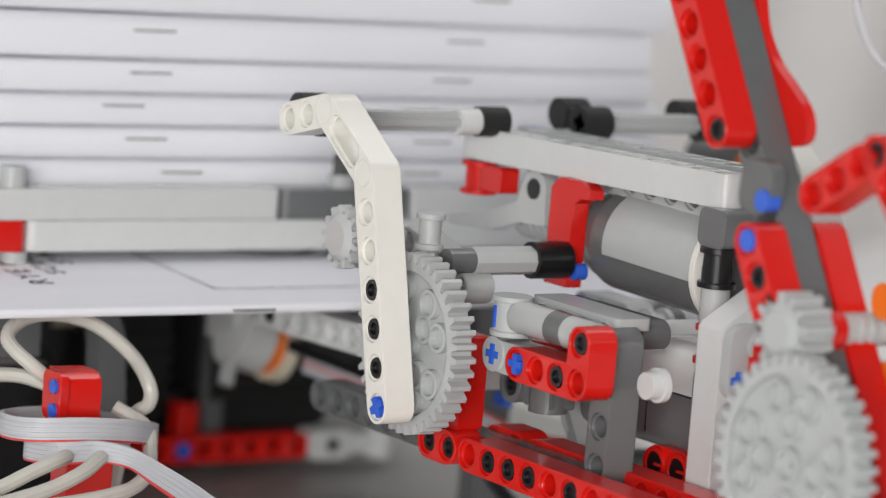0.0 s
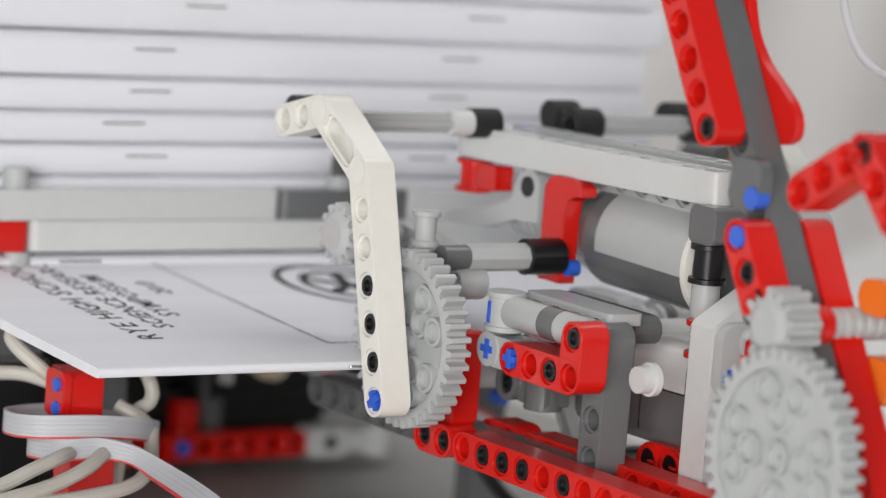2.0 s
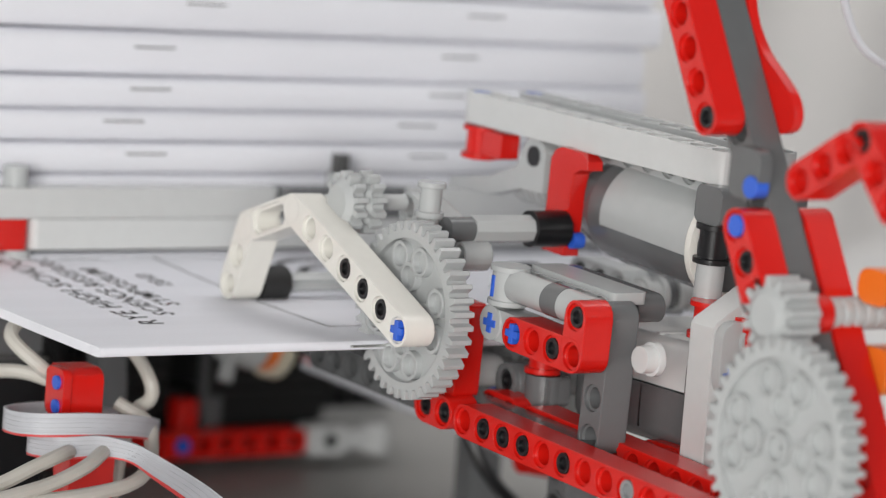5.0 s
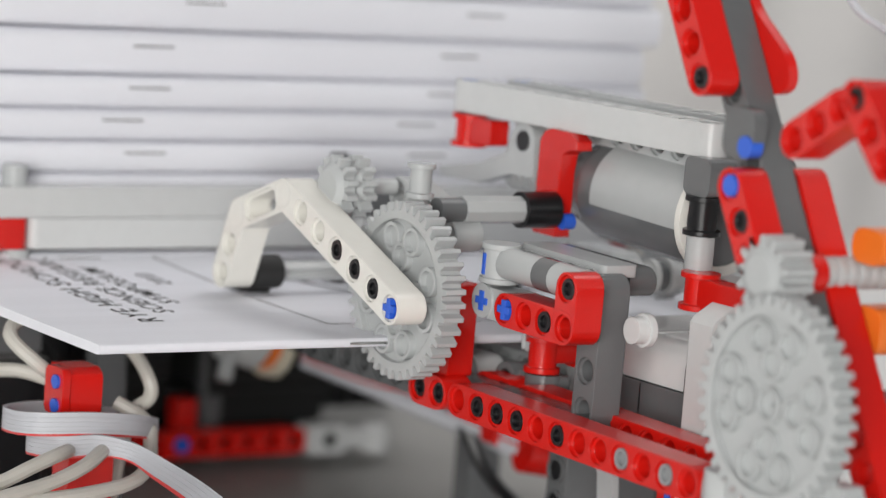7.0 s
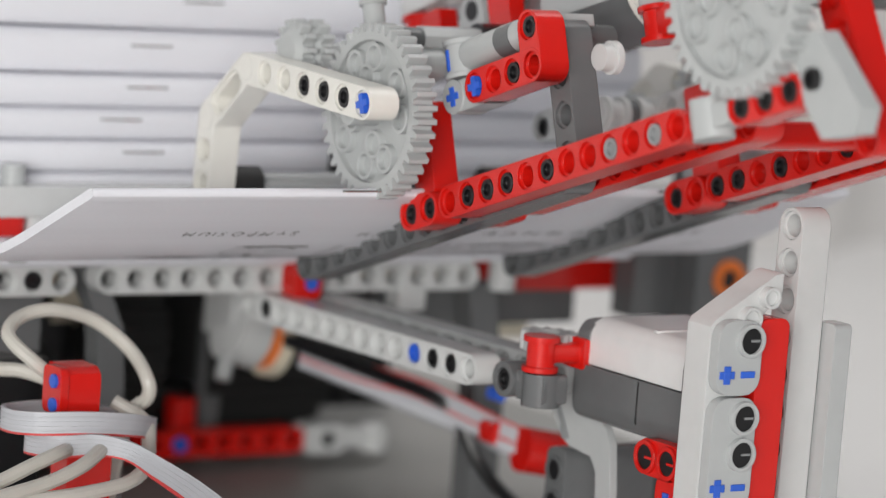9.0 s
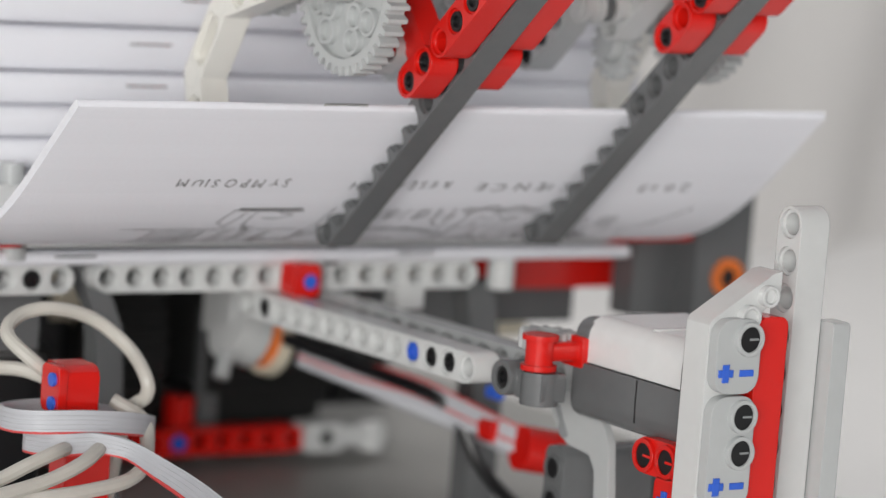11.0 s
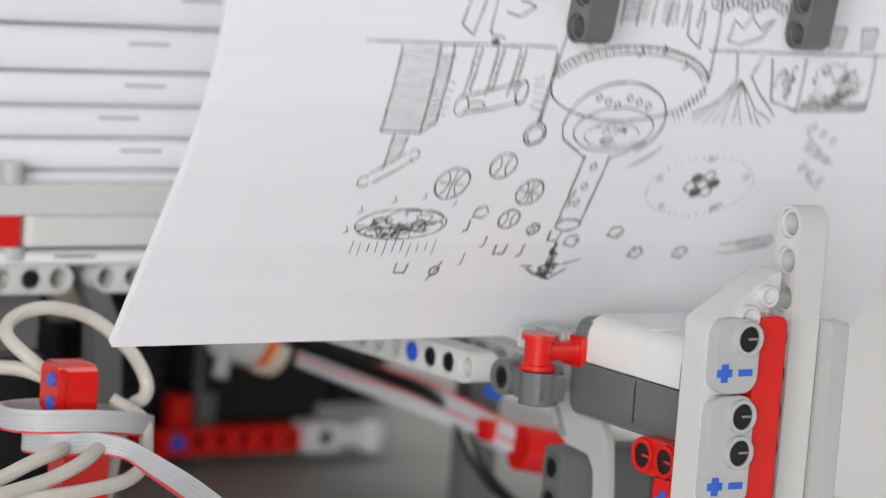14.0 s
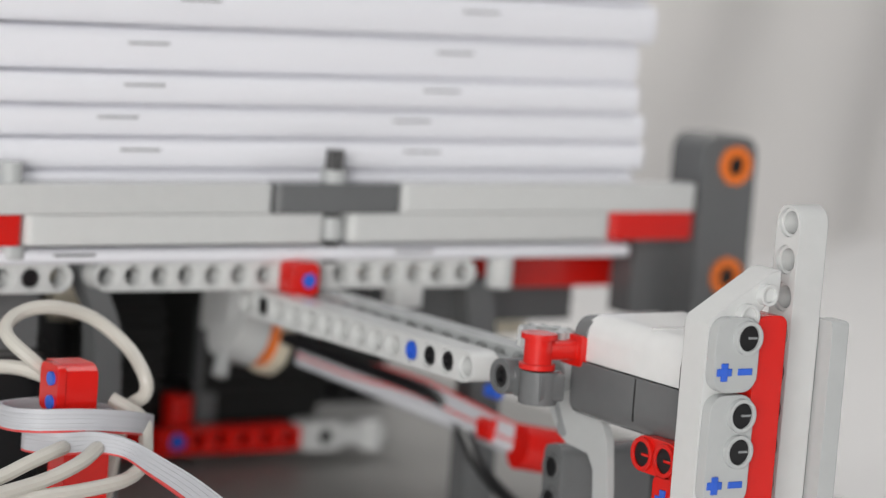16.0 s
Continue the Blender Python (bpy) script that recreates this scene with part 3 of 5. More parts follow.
def under_machine():
    # low red rail with a grey joiner, on the board
    r = thing("low_rail", "red perforated beam lying on the board with a grey joiner", "beam", at=(70, 205, -20.5))

    def sub(name, b, mat, label="", parent=None):
        ob = part(name, b, mat, parent or r, label, at=(70, 205, -20.5))
        ob.location = (0, 0, 0)
        return ob
    sub("perforated_beam", Build().beam((-24, 203, -12), X, Y, 16), RED)
    q = Build()
    pin(q, (56, 203, -12), Y, proud=0)
    sub("pin", q, BLUE, "blue friction pin")
    sub("joiner", Build().rbox(99, 113, 202, 210, -16.5, -7.5, 2, 1).rbox(112, 130, 203, 209, -15, -9, 2, 1).cyl((126, 206, -17), (126, 206, -7.5), 4.2).ring((107, 201.6, -12), (107, 203, -12), 3.4, 2.3), PALE, "pale grey pin joiner")
    # black disc stands for the shade inside this hole
    sub("hole", Build().cyl((107, 201.8, -12), (107, 202.6, -12), 2.3, 14), BLACK)
    # dark wheel under the feeder
    w = thing("wheel", "black ribbed rubber wheel with a pale hub under the feeder", "wheel", at=(70, 190, 8))

    def sw(name, b, mat, label=""):
        ob = part(name, b, mat, w, label, at=(70, 190, 8))
        ob.location = (0, 0, 0)
        return ob
    sw("tyre", Build().gear((0, 247, 14), X, 36, 30, 56, 1.85), FOAM, "black ribbed tyre")
    sw("tyre", Build().gear((0, 247, 12), X, 36, 72, 116, 1.75), FOAM, "black ribbed tyre")
    sw("hub", Build().cyl((20, 232, 34), (29, 232, 34), 15, 30).cyl((18, 232, 34), (20, 232, 34), 9, 24), CREAM, "cream hub disc")
    m = thing("drive_motor", "pale grey motor with an orange collar under the feeder", "motor", at=(52, 165, 20))

    def sm(name, b, mat, label=""):
        ob = part(name, b, mat, m, label, at=(52, 165, 20))
        ob.location = (0, 0, 0)
        return ob
    sm("body", Build().cyl((44, 160, 31), (53, 160, 28), 9.2, 26).rbox(44, 56, 158, 176, 28, 45, 2), PALE)
    sm("collar", Build().cyl((52.5, 160, 28), (57, 160, 27), 8.2, 26), ORANGE, "orange collar")
    sm("cap", Build().cyl((56.6, 160, 26.3), (60.5, 160, 25.3), 9.2, 28).cyl((60.4, 160, 25.3), (61.4, 160, 25), 7.5, 28), CREAM, "cream round cap")
    sm("shaft", Build().cyl((43, 158, 24), (40.5, 156, 17), 2.3, 14), GREY)
    # clutter at the back: red and dark beams; black slabs added for darkness
    k = thing("chassis", "dark grey and red beams under the feeder, black slabs darkening the back", "frame", at=(70, 230, -20))

    def sk(name, b, mat, label=""):
        ob = part(name, b, mat, k, label, at=(70, 230, -20))
        ob.location = (0, 0, 0)
        return ob
    # black slab closing the back, so the space under the feeder stays dark
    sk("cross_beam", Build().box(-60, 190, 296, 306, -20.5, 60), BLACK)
    sk("cross_beam", Build().rbox(59, 66, 212, 220, -10, 0, 1.5), RED, "red short beam")
    sk("cross_beam", Build().rbox(71, 78, 218, 224, -20.5, 26, 1.5), DARK)
    # black slab put in for the darkness behind the cables
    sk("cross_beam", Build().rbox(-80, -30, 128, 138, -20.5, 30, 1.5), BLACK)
    sk("cross_beam", Build().beam((60, 226, -3), X, Y, 12), BLACK)
    sk("cross_beam", Build().box(112, 170, 190, 200, 20, 44), CREAM, "cream panel")
    # another black slab, for the darkness above the low rail
    sk("cross_beam", Build().rbox(-90, 28, 222, 230, -20.5, 40, 1.5), BLACK, "black slab added to darken the back")
    # flat ribbon and cables under the rail
    rb = thing("ribbon_cable", "grey flat ribbon cable with red edge under the rail", "cable", at=(75, 80, 20))
    pts = [(56, 140, 27), (63.2, 122, 24), (71, 105, 22.5), (76.6, 85, 19), (80, 68, 16), (88.9, 58, 13.5), (104, 56, 12)]
    wd = [(1.5, 1.0, 7.5)] * 7
    for k in range(10):
        mt = STRIPE if k in (9, 3) else RIBBON
        ob = part("wire", Build().band(pts, wd, 1.0 if k % 2 else 0.85, k / 10, (k + 1) / 10 - 0.004), mt, rb, "red edge wire" if mt is STRIPE else "", at=(75, 80, 20))
        ob.location = (0, 0, 0)
    tagged(part("cable", Build().sweep([(52, 140, 30), (64.4, 118, 25.1), (74, 96, 21), (79.5, 90, 14), (83.5, 86, 4), (92, 82, -6), (106, 78, -16), (130, 74, -19.5)], 1.9), BLACK, label="black round cable under the rail"), category="cable")
    tagged(part("cable", Build().sweep([(58, 140, 24), (67.5, 122, 19.5), (78, 108, 15), (90, 98, 10), (104, 90, 3)], 2.0), RIBBON, label="grey round cable beside the ribbon"), category="cable")
    tagged(part("end_plug", Build().cyl((80, 63, 13.2), (92, 61, 11.2), 6.2, 24), RED, label="round red plastic plug among the cables"), category="plug")
    tagged(part("end_plug", Build().rbox(76.5, 82, 72, 78, 12.5, 18.5, 1.5, 1), RED, label="small red plastic plug among the cables"), category="plug")
    tagged(part("cable_pin", Build().rbox(74.5, 77.5, 68, 73, 25, 28.6, 1.2, 1), BLUE, label="blue pin beside the cables"), category="pin")


under_machine()


# ---- gripper arm: its own space has y towards the stack, z up, origin at the front hole ----
ARM = thing("gripper_arm", "red and grey perforated beam gripper arm with gears and a motor", "robot arm")


def arm_part(name, b, mat, label="", parent=None):
    return part(name, b, mat, parent or ARM, label)


def pins(name, spots, mat, w=X, proud=-0.4, label=""):
    q = Build()
    for c in spots:
        pin(q, c, w, proud=proud)
    return arm_part(name, q, mat, label)


def gripper_arm():
    back = Vector((0, -1, 0))
    # lower rails and fingers
    for x, y0, n in ((0, 0, 14), (16.2, -4, 14), (64, -20.6, 14), (80.2, -20.6, 14)):
        arm_part("rail_end", Build().beam((x - 0.3, y0, 0), back, X, 2, half=4.05, pitch=7.9), RED, "red two-hole block")
        arm_part("rail", Build().beam((x, y0 - 16.1, 0), back, X, n - 2), RED, "red perforated beam")
    for x in (8.1, 72.1):
        arm_part("finger", Build().beam((x, 62, -1.9), (0, -1, 0.012), X, 15, half=3.8), DARK, "dark grey gripping finger beam")
    for i in (0, 1, 3, 4, 5, 7):
        pins("pin", [(0, -8 * i, 0)], BLACK, label="black connector pin")
    for i in (0, 2, 3, 5, 8):
        pins("pin", [(64, -20.6 - 8 * i, 0)], BLACK, label="black connector pin")
    for i in (10, 12):
        pins("pin", [(0, -8 * i, 0)], MID, label="grey pin end")
    arm_part("joiner", Build().cyl((3.9, -112, -4.4), (3.9, -112, 4.4), 4.6, 22).rbox(1, 7, -121, -108, -2.6, 2.6, 1.2, 0), GREY, "light grey joiner")
    arm_part("rail", Build().beam((0, -126, -0.3), back, X, 3), RED, "short red perforated beam")
    for y in (-126, -134, -142):
        pins("pin", [(0, y, -0.3)], BLACK, label="black connector pin")
    arm_part("end_bracket", Build().prism([(-145, 4), (-147, 10), (-153, 10), (-163, -8), (-160, -13), (-150, -12), (-146, -4)], 0, 0.5, 6.0), GREY, "light grey end bracket")
    pins("pin", [(-1, -150, 0.5)], BLACK)
    arm_part("strap", Build().rbox(2, 9, -8.5, -0.5, 3.7, 26, 1.2, 0), RED, "red upright strap")
    arm_part("strap", Build().rbox(66, 73, -36, -26, 3.7, 26, 1.2, 0), RED, "red upright strap")
    arm_part("cross_bar", Build().rbox(24.5, 63.5, -94, -88, -2, 4, 1.2, 0), RED, "red cross bar")
    # red stepped beam with the blue axle
    s = arm_part("stepped_beam", Build().beam((0, -31.9, 24.3), back, X, 4, pitch=7.7).beam((0.04, -55.0, 33.2), (0, 0, -1), X, 2, thick=7.7, pitch=8.9), RED, "red stepped beam")
    q = Build()
    cross_axle(q, (0, -31.9, 24.3), X)
    arm_part("axle_end", q, BLUE, "blue cross axle end", s)
    for y, z in ((-47.0, 24.3), (-55.0, 33.2)):
        q = Build()
        pin(q, (0, y, z), X)
        arm_part("pin", q, BLACK, "black connector pin", s)
    # grey sleeve joints
    j = arm_part("sleeve", Build().cyl((6, -20.5, 29.0), (6, -20.5, 37.5), 4.1, 22).cyl((6, -20.5, 28.6), (6, -20.5, 29.8), 4.7, 22).cyl((6, -20.5, 36.6), (6, -20.5, 37.8), 4.7, 22), GREY, "light grey axle joint")
    arm_part("sleeve", Build().cyl((2, -20.0, 24.3), (10, -20.0, 24.3), 4.1, 22).rbox(2.4, 9.6, -36, -20, 20.4, 27.8, 2, 0), GREY, "light grey pin joint")
    q = Build()
    cross_axle(q, (2, -20.0, 24.3), X)
    arm_part("axle_end", q, BLUE, "blue cross axle end", j)
    q = Build().box(1.6, 2.4, -20.4, -19.4, 30.5, 35.5)
    arm_part("axle_mark", q, BLUE, "blue axle seen through a slot", j)
    arm_part("collar", Build().cyl((6, -24, 33.6), (6, -38, 33.6), 3.8, 20), GREY, "light grey axle collar")
    arm_part("collar", Build().cyl((6, -38, 33.6), (6, -44, 33.6), 3.9, 20), DARK, "dark grey axle collar")
    arm_part("collar", Build().cyl((6, -44, 33.6), (6, -54, 33.6), 3.8, 20), GREY, "light grey axle collar")
    # upright dark post
    arm_part("post", Build().beam((10, -51.5, 4.4), Z, X, 4, pitch=9.2), DARK, "dark grey upright post")
    # decks and cross beams between the rails
    arm_part("deck", Build().rbox(13, 23, -51, -18, 34.8, 37.6, 1.5), GREY, "light grey deck bar")
    arm_part("beam", Build().beam((12, -16, 33.2), back, X, 5, half=3.2), GREY)
    arm_part("beam", Build().beam((22, -14, 33.0), back, X, 5, half=3.4), DARK)
    # far cross shaft between a two-pin beam and a pale beam
    k = arm_part("shaft_beam", Build().beam((58.5, 23.5, 26.5), back, X, 3), GREY, "light grey beam with black pins")
    for y in (23.5, 15.5):
        q = Build()
        pin(q, (58.5, y, 26.5), X)
        arm_part("pin", q, BLACK, "black connector pin", k)
    hub = Build().cyl((60, 1, 25.4), (76, 1, 25.4), 3.3, 22)
    for x in (61, 66, 71):
        hub.cyl((x, 1, 25.4), (x + 1.5, 1, 25.4), 4.4, 22)
    arm_part("hub", hub, PALE, "light grey collared axle bush")
    arm_part("hub", Build().cyl((68, 1, 25.4), (70.6, 1, 25.4), 3.7, 20), DARK, "dark grey axle sleeve")
    k = arm_part("shaft_beam", Build().beam((76, 9, 25.4), back, X, 5), PALE, "pale grey beam with a blue pin")
    q = Build()
    pin(q, (76, 1, 25.4), X, proud=0.3)
    arm_part("pin", q, BLUE, "blue friction pin", k)
    arm_part("bevel_gear", Build().gear((0, 17, 25.4), X, 16, 82, 85).cyl((80, 17, 25.4), (83.4, 17, 25.4), 3.4, 20, 4.4), GREY, "small light grey bevel gear")
    k = arm_part("lever_link", Build().beam((-0.5, 1.4, 10.9), (0, 0.966, 0.255), X, 2, half=3.5, thick=5), PALE, "pale grey link with a red axle")
    q = Build()
    cross_axle(q, (-0.6, 1.4, 10.9), X, r=1.9)
    arm_part("axle_end", q, RED, "red cross axle end", k)
    arm_part("hub", Build().cyl((14, -62, 24.8), (17, -62, 24.8), 3.1, 22).cyl((17, -62, 24.8), (18.6, -62, 24.8), 3.9, 22), PALE, "light grey axle bush")
    # top beams
    for x, mt in ((36, PALE), (52, GREY)):
        arm_part("top_beam", Build().beam((x + 3.9, 46.8, 68.1), (0, -1, 0.026), (0, -0.026, -1), 13, pitch=8.2), mt, "light grey top beam")
    for x in (39.9, 55.9):
        arm_part("pin", Build().cyl((x, 46.8, 67.9), (x, 46.8, 64), 2.5, 16), BLUE, "blue friction pin")
    arm_part("top_rib", Build().beam((44.2, 30, 62.5), back, X, 10), GREY)
    # red spool and motor bracket under the top beam
    arm_part("spool", Build().cyl((39.5, 45, 52), (39.5, 45, 59.6), 3.5, 22).cyl((39.5, 45, 51.6), (39.5, 45, 52.9), 4.6, 22).cyl((39.5, 45, 58.6), (39.5, 45, 59.8), 4.6, 22).rbox(37.5, 43, 33, 43, 53, 59.4, 1, 0), RED, "red axle connector")
    out = [(22.2 + 5 * math.cos(radians(a)), 56 + 4.6 * math.sin(radians(a))) for a in (200, 160, 130, 100, 70, 40, 15)]
    q = Build().prism(out[::-1][:1] + [(29, 52.2), (40, 48), (57.5, 44.6), (57.5, 42.2), (40, 43), (27, 47), (17, 47.5)] + out, 0, 40, 44)
    arm_part("bracket", q, GREY, "light grey motor bracket")
    # not bored through: a black disc gives the hole its darkness
    arm_part("hole", Build().cyl((39.7, 22.2, 56), (40.4, 22.2, 56), 2.6, 18), BLACK, "black disc for the bracket's dark pin hole")
    hub = Build().cyl((48.5, 36, 47.4), (48.5, 6, 47.8), 4.6, 24)
    for k in range(9):
        hub.cyl((48.5, 34 - 3 * k, 47.4), (48.5, 32.4 - 3 * k, 47.4), 5.3, 24)
    arm_part("ribbed_hub", hub, GREY, "light grey ribbed motor nose")
    hook = [(6.8, 36), (6.8, 58.5), (5.2, 60.8), (2.5, 61.8), (-5, 61.6), (-8.0, 60.0), (-8.2, 57.8), (-5.5, 57.6), (-3.0, 56.2), (-2.2, 52), (-2.2, 36)]
    arm_part("strap", Build().prism(hook, 0, 34, 38.5), RED, "red hooked motor strap")
    arm_part("pin", Build().cyl((35, -3.4, 40), (38, -3.4, 40), 2.0, 16), BLUE, "blue friction pin")
    motor = arm_part("motor", Build().cyl((50, 5, 48), (50, -5, 48), 9.5, 40, 12.3).cyl((50, -5, 48), (50, -46, 47.2), 12.3, 40), DARK, "dark and light grey round motor")
    q = Build()
    arc = [radians(-12 + 6 * k) for k in range(34)]
    ring = [(12.7, a) for a in arc] + [(12.2, a) for a in arc[::-1]]
    n = len(ring)
    rows = [[(50 - r * math.cos(a), y, z + r * math.sin(a)) for r, a in ring] for y, z in ((-10.5, 48.0), (-44.6, 47.2))]
    q.add(rows[0] + rows[1], [tuple(range(n))[::-1], tuple(range(n, 2 * n))] + [(i, (i + 1) % n, n + (i + 1) % n, n + i) for i in range(n)])
    arm_part("motor_cover", q, GREY, "light grey upper motor shell", motor)
    arm_part("end_ring", Build().ring((50, -44.7, 47.2), (50, -46.6, 47.2), 13.3, 11, 36), WHITE, "clear motor end ring", motor)
    arm_part("shaft_sleeve", Build().cyl((7, -1, 42.5), (25, -1, 42.5), 3.4, 8), GREY, "light grey axle joiner")
    arm_part("shaft_sleeve", Build().cyl((24, -1, 42.5), (34, -1, 42.5), 4.4, 20), BLACK, "black axle sleeve")
    arm_part("shaft_sleeve", Build().cyl((0, -1, 42.5), (7, -1, 42.5), 3.0, 14), DARK, "dark grey axle sleeve")
    # right end stack of collars
    arm_part("corner_block", Build().rbox(33, 58, -61, -51.5, 54.4, 63.2, 2, 0), DARK, "dark grey corner block")
    for x in (36, 53):
        q = Build().cyl((x, -56, 45.4), (x, -56, 54.2), 3.4, 20).cyl((x, -56, 45.4), (x, -56, 46.6), 4.4, 20).cyl((x, -56, 53.2), (x, -56, 54.4), 4.4, 20)
        arm_part("collar", q, BLACK, "black axle collar")
    arm_part("upright_axle", Build().cyl((36, -56, 36.5), (36, -56, 45.4), 3.3, 20), GREY, "light grey upright sleeve")
    arm_part("spool", Build().cyl((33.5, -60.5, 29.5), (33.5, -60.5, 37.3), 3.5, 22).cyl((33.5, -60.5, 29.0), (33.5, -60.5, 30.3), 4.6, 22).cyl((33.5, -60.5, 36.4), (33.5, -60.5, 37.6), 4.6, 22).rbox(31, 36, -78, -63, 30, 36.6, 1.2, 0), RED, "red axle connector")
    # front bush and small gears
    arm_part("bush", Build().cyl((-2, 3.5, 42), (-2, 3.5, 52.6), 2.6, 22).cyl((-2, 3.5, 51.8), (-2, 3.5, 53.0), 3.4, 22).cyl((-2, 3.5, 44.6), (-2, 3.5, 46), 3.4, 22), GREY, "light grey axle bush")
    for x0, x1 in ((-15.4, -11.4), (-10.2, -6.0)):
        q = Build().gear((0, 22, 44.6), X, 13, x0 + 0.5, x1 - 0.5, module=1.02)
        q.cyl((x0 - 0.9, 22, 44.6), (x0 + 0.6, 22, 44.6), 4.2, 20, 5.9).cyl((x1 - 0.6, 22, 44.6), (x1 + 0.6, 22, 44.6), 5.9, 20, 4.2)
        arm_part("small_gear", q, GREY, "small light grey bevel gear")
    arm_part("gear_axle", Build().cyl((-16, 22, 44.6), (3, 22, 44.6), 2.0, 12), GREY, "light grey axle")
    arm_part("beam", Build().beam((4, 22, 43.2), (0, -1, -0.3), X, 4), GREY)
    # large gear at the back and its pinion
    big = arm_part("large_gear", Build().gear((-4, -132.6, 23.0), X, 40, 0, 5, module=1.08), GREY, "large light grey gear")
    for b in bores((-4, -132.6, 23.0), X, 40, 0, 5, 1.08):
        arm_part("bore_ring", b, GREY, "", big)
    arm_part("gear_axle", Build().cyl((-1, -131.5, 22.6), (70, -131.5, 22.6), 2.3, 12), DARK, "dark grey axle")


# ---- the swing tower at the arm's back, hinged there and staying upright as the arm tilts ----
HINGE = (0, -128, 2)
TOWER = new("swing_tower")
TOWER.parent = ARM
TOWER.location = Vector(HINGE) * MM
tagged(TOWER, label="slanted red and dark grey beam tower")


def tower_part(name, b, mat, label=""):
    ob = part(name, b, mat, TOWER, label, at=HINGE)
    ob.location = (0, 0, 0)
    return ob


def tower_pins(name, spots, mat, w=X, proud=-0.4, label=""):
    q = Build()
    for c in spots:
        pin(q, c, w, proud=proud)
    return tower_part(name, q, mat, label)


def swing_tower():
    tower_part("pinion", Build().gear((0, -120.2, 48.0), X, 13, 0, 8, module=1.12).cyl((-1.0, -120.2, 48), (0.4, -120.2, 48), 4.2, 24, 6.4).cyl((0, -120.2, 48), (10, -120.2, 48), 5.4, 24), GREY, "light grey pinion")
    tower_part("pinion_collar", Build().cyl((10, -120.2, 48), (15, -120.2, 48), 4.3, 20), RED, "red axle collar")
    q = Build().cyl((15, -120.2, 48), (80, -120.2, 48), 3.1, 20)
    for k in range(12):
        q.cyl((16 + 3 * k, -120.2, 48), (17.8 + 3 * k, -120.2, 48), 3.6, 20)
    tower_part("ribbed_shaft", q, GREY, "light grey ribbed shaft")
    # slanted red and dark tower beams
    d = Vector((0, -0.537, -0.843))
    up = -d
    tower_part("tower_beam", Build().beam((0, -92.4, 84.7), up, X, 9), RED, "red slanted perforated beam")
    tower_pins("pin", [(0, -92.4, 84.7)], BLACK, label="black connector pin")
    tower_part("tower_beam", Build().beam((8.1, -124, 35), up, X, 17), DARK, "dark grey slanted beam")
    edge = smooth_path([(0, -80.5, 130), (0, -80.8, 116), (0, -82.2, 109.6), (0, -84.7, 103.8), (0, -89.5, 98.5), (0, -96, 94.2), (0, -100.6, 90.6), (0, -102.4, 87), (0, -101.8, 84), (0, -99, 82.4), (0, -95.5, 82)], 4)
    tower_part("tower_beam", Build().prism([(v.y, v.z) for v in edge] + [(-90, 82), (-74, 108), (-62, 130)], 0, 16.2, 18.6), RED, "red curved panel")
    tower_part("tower_beam", Build().beam((0, -106.6, 64.0), d, X, 3), RED, "short red slanted beam")
    tower_part("tower_beam", Build().beam((16.2, -106.6, 64.0), d, X, 11), RED, "red slanted perforated beam")
    tower_pins("pin", [(0, -106.9, 64.2)], BLUE, proud=0.2, label="blue friction pin")
    tower_pins("pin", [(0, -111.2, 57.4)], BLACK, label="black connector pin")
    tower_part("knuckle", Build().rbox(4.6, 8, -107, -97, 69, 80, 3, 0), DARK, "dark grey joint block")
    tower_pins("pin", [(4.4, -105, 72)], BLUE, proud=0.3, label="blue friction pin")
    d2 = Vector((0, -0.83, 0.55))
    tower_part("side_beam", Build().beam((0, -125, 77), d2, X, 3).beam((0.04, -142.2, 88.4), (0, -0.7, -0.7), X, 3, thick=7.7), RED, "red bent side beam")
    tower_pins("pin", [(0, -142.2, 88.4)], BLACK, label="black connector pin")
    tower_part("orange_sleeve", Build().rbox(23, 42, -131, -121, 51, 58.5, 3, 0).rbox(25, 42, -131, -121, 32, 42, 3, 0), ORANGE, "orange plastic sleeve")
    q = Build().sweep([(40, -84, 118), (40, -86, 110), (40, -92, 102), (40, -100, 98.5), (40, -112, 97), (40, -126, 99)], 0.9, 8)
    tower_part("cable", q, RIBBON, "thin grey cable loop")
    q = Build()
    q.prism([(-70, 125), (-78, 100), (-96, 84), (-112, 82), (-118, 60), (-126, 52), (-150, 60), (-150, 125)], 0, 62, 66)
    tower_part("back_panel", q, PALE, "pale grey panel behind the tower")


gripper_arm()
swing_tower()


# ---- levers with the large gear, turning about the arm's front axle ----
PIVOT = (0, -4.3, 24.0)


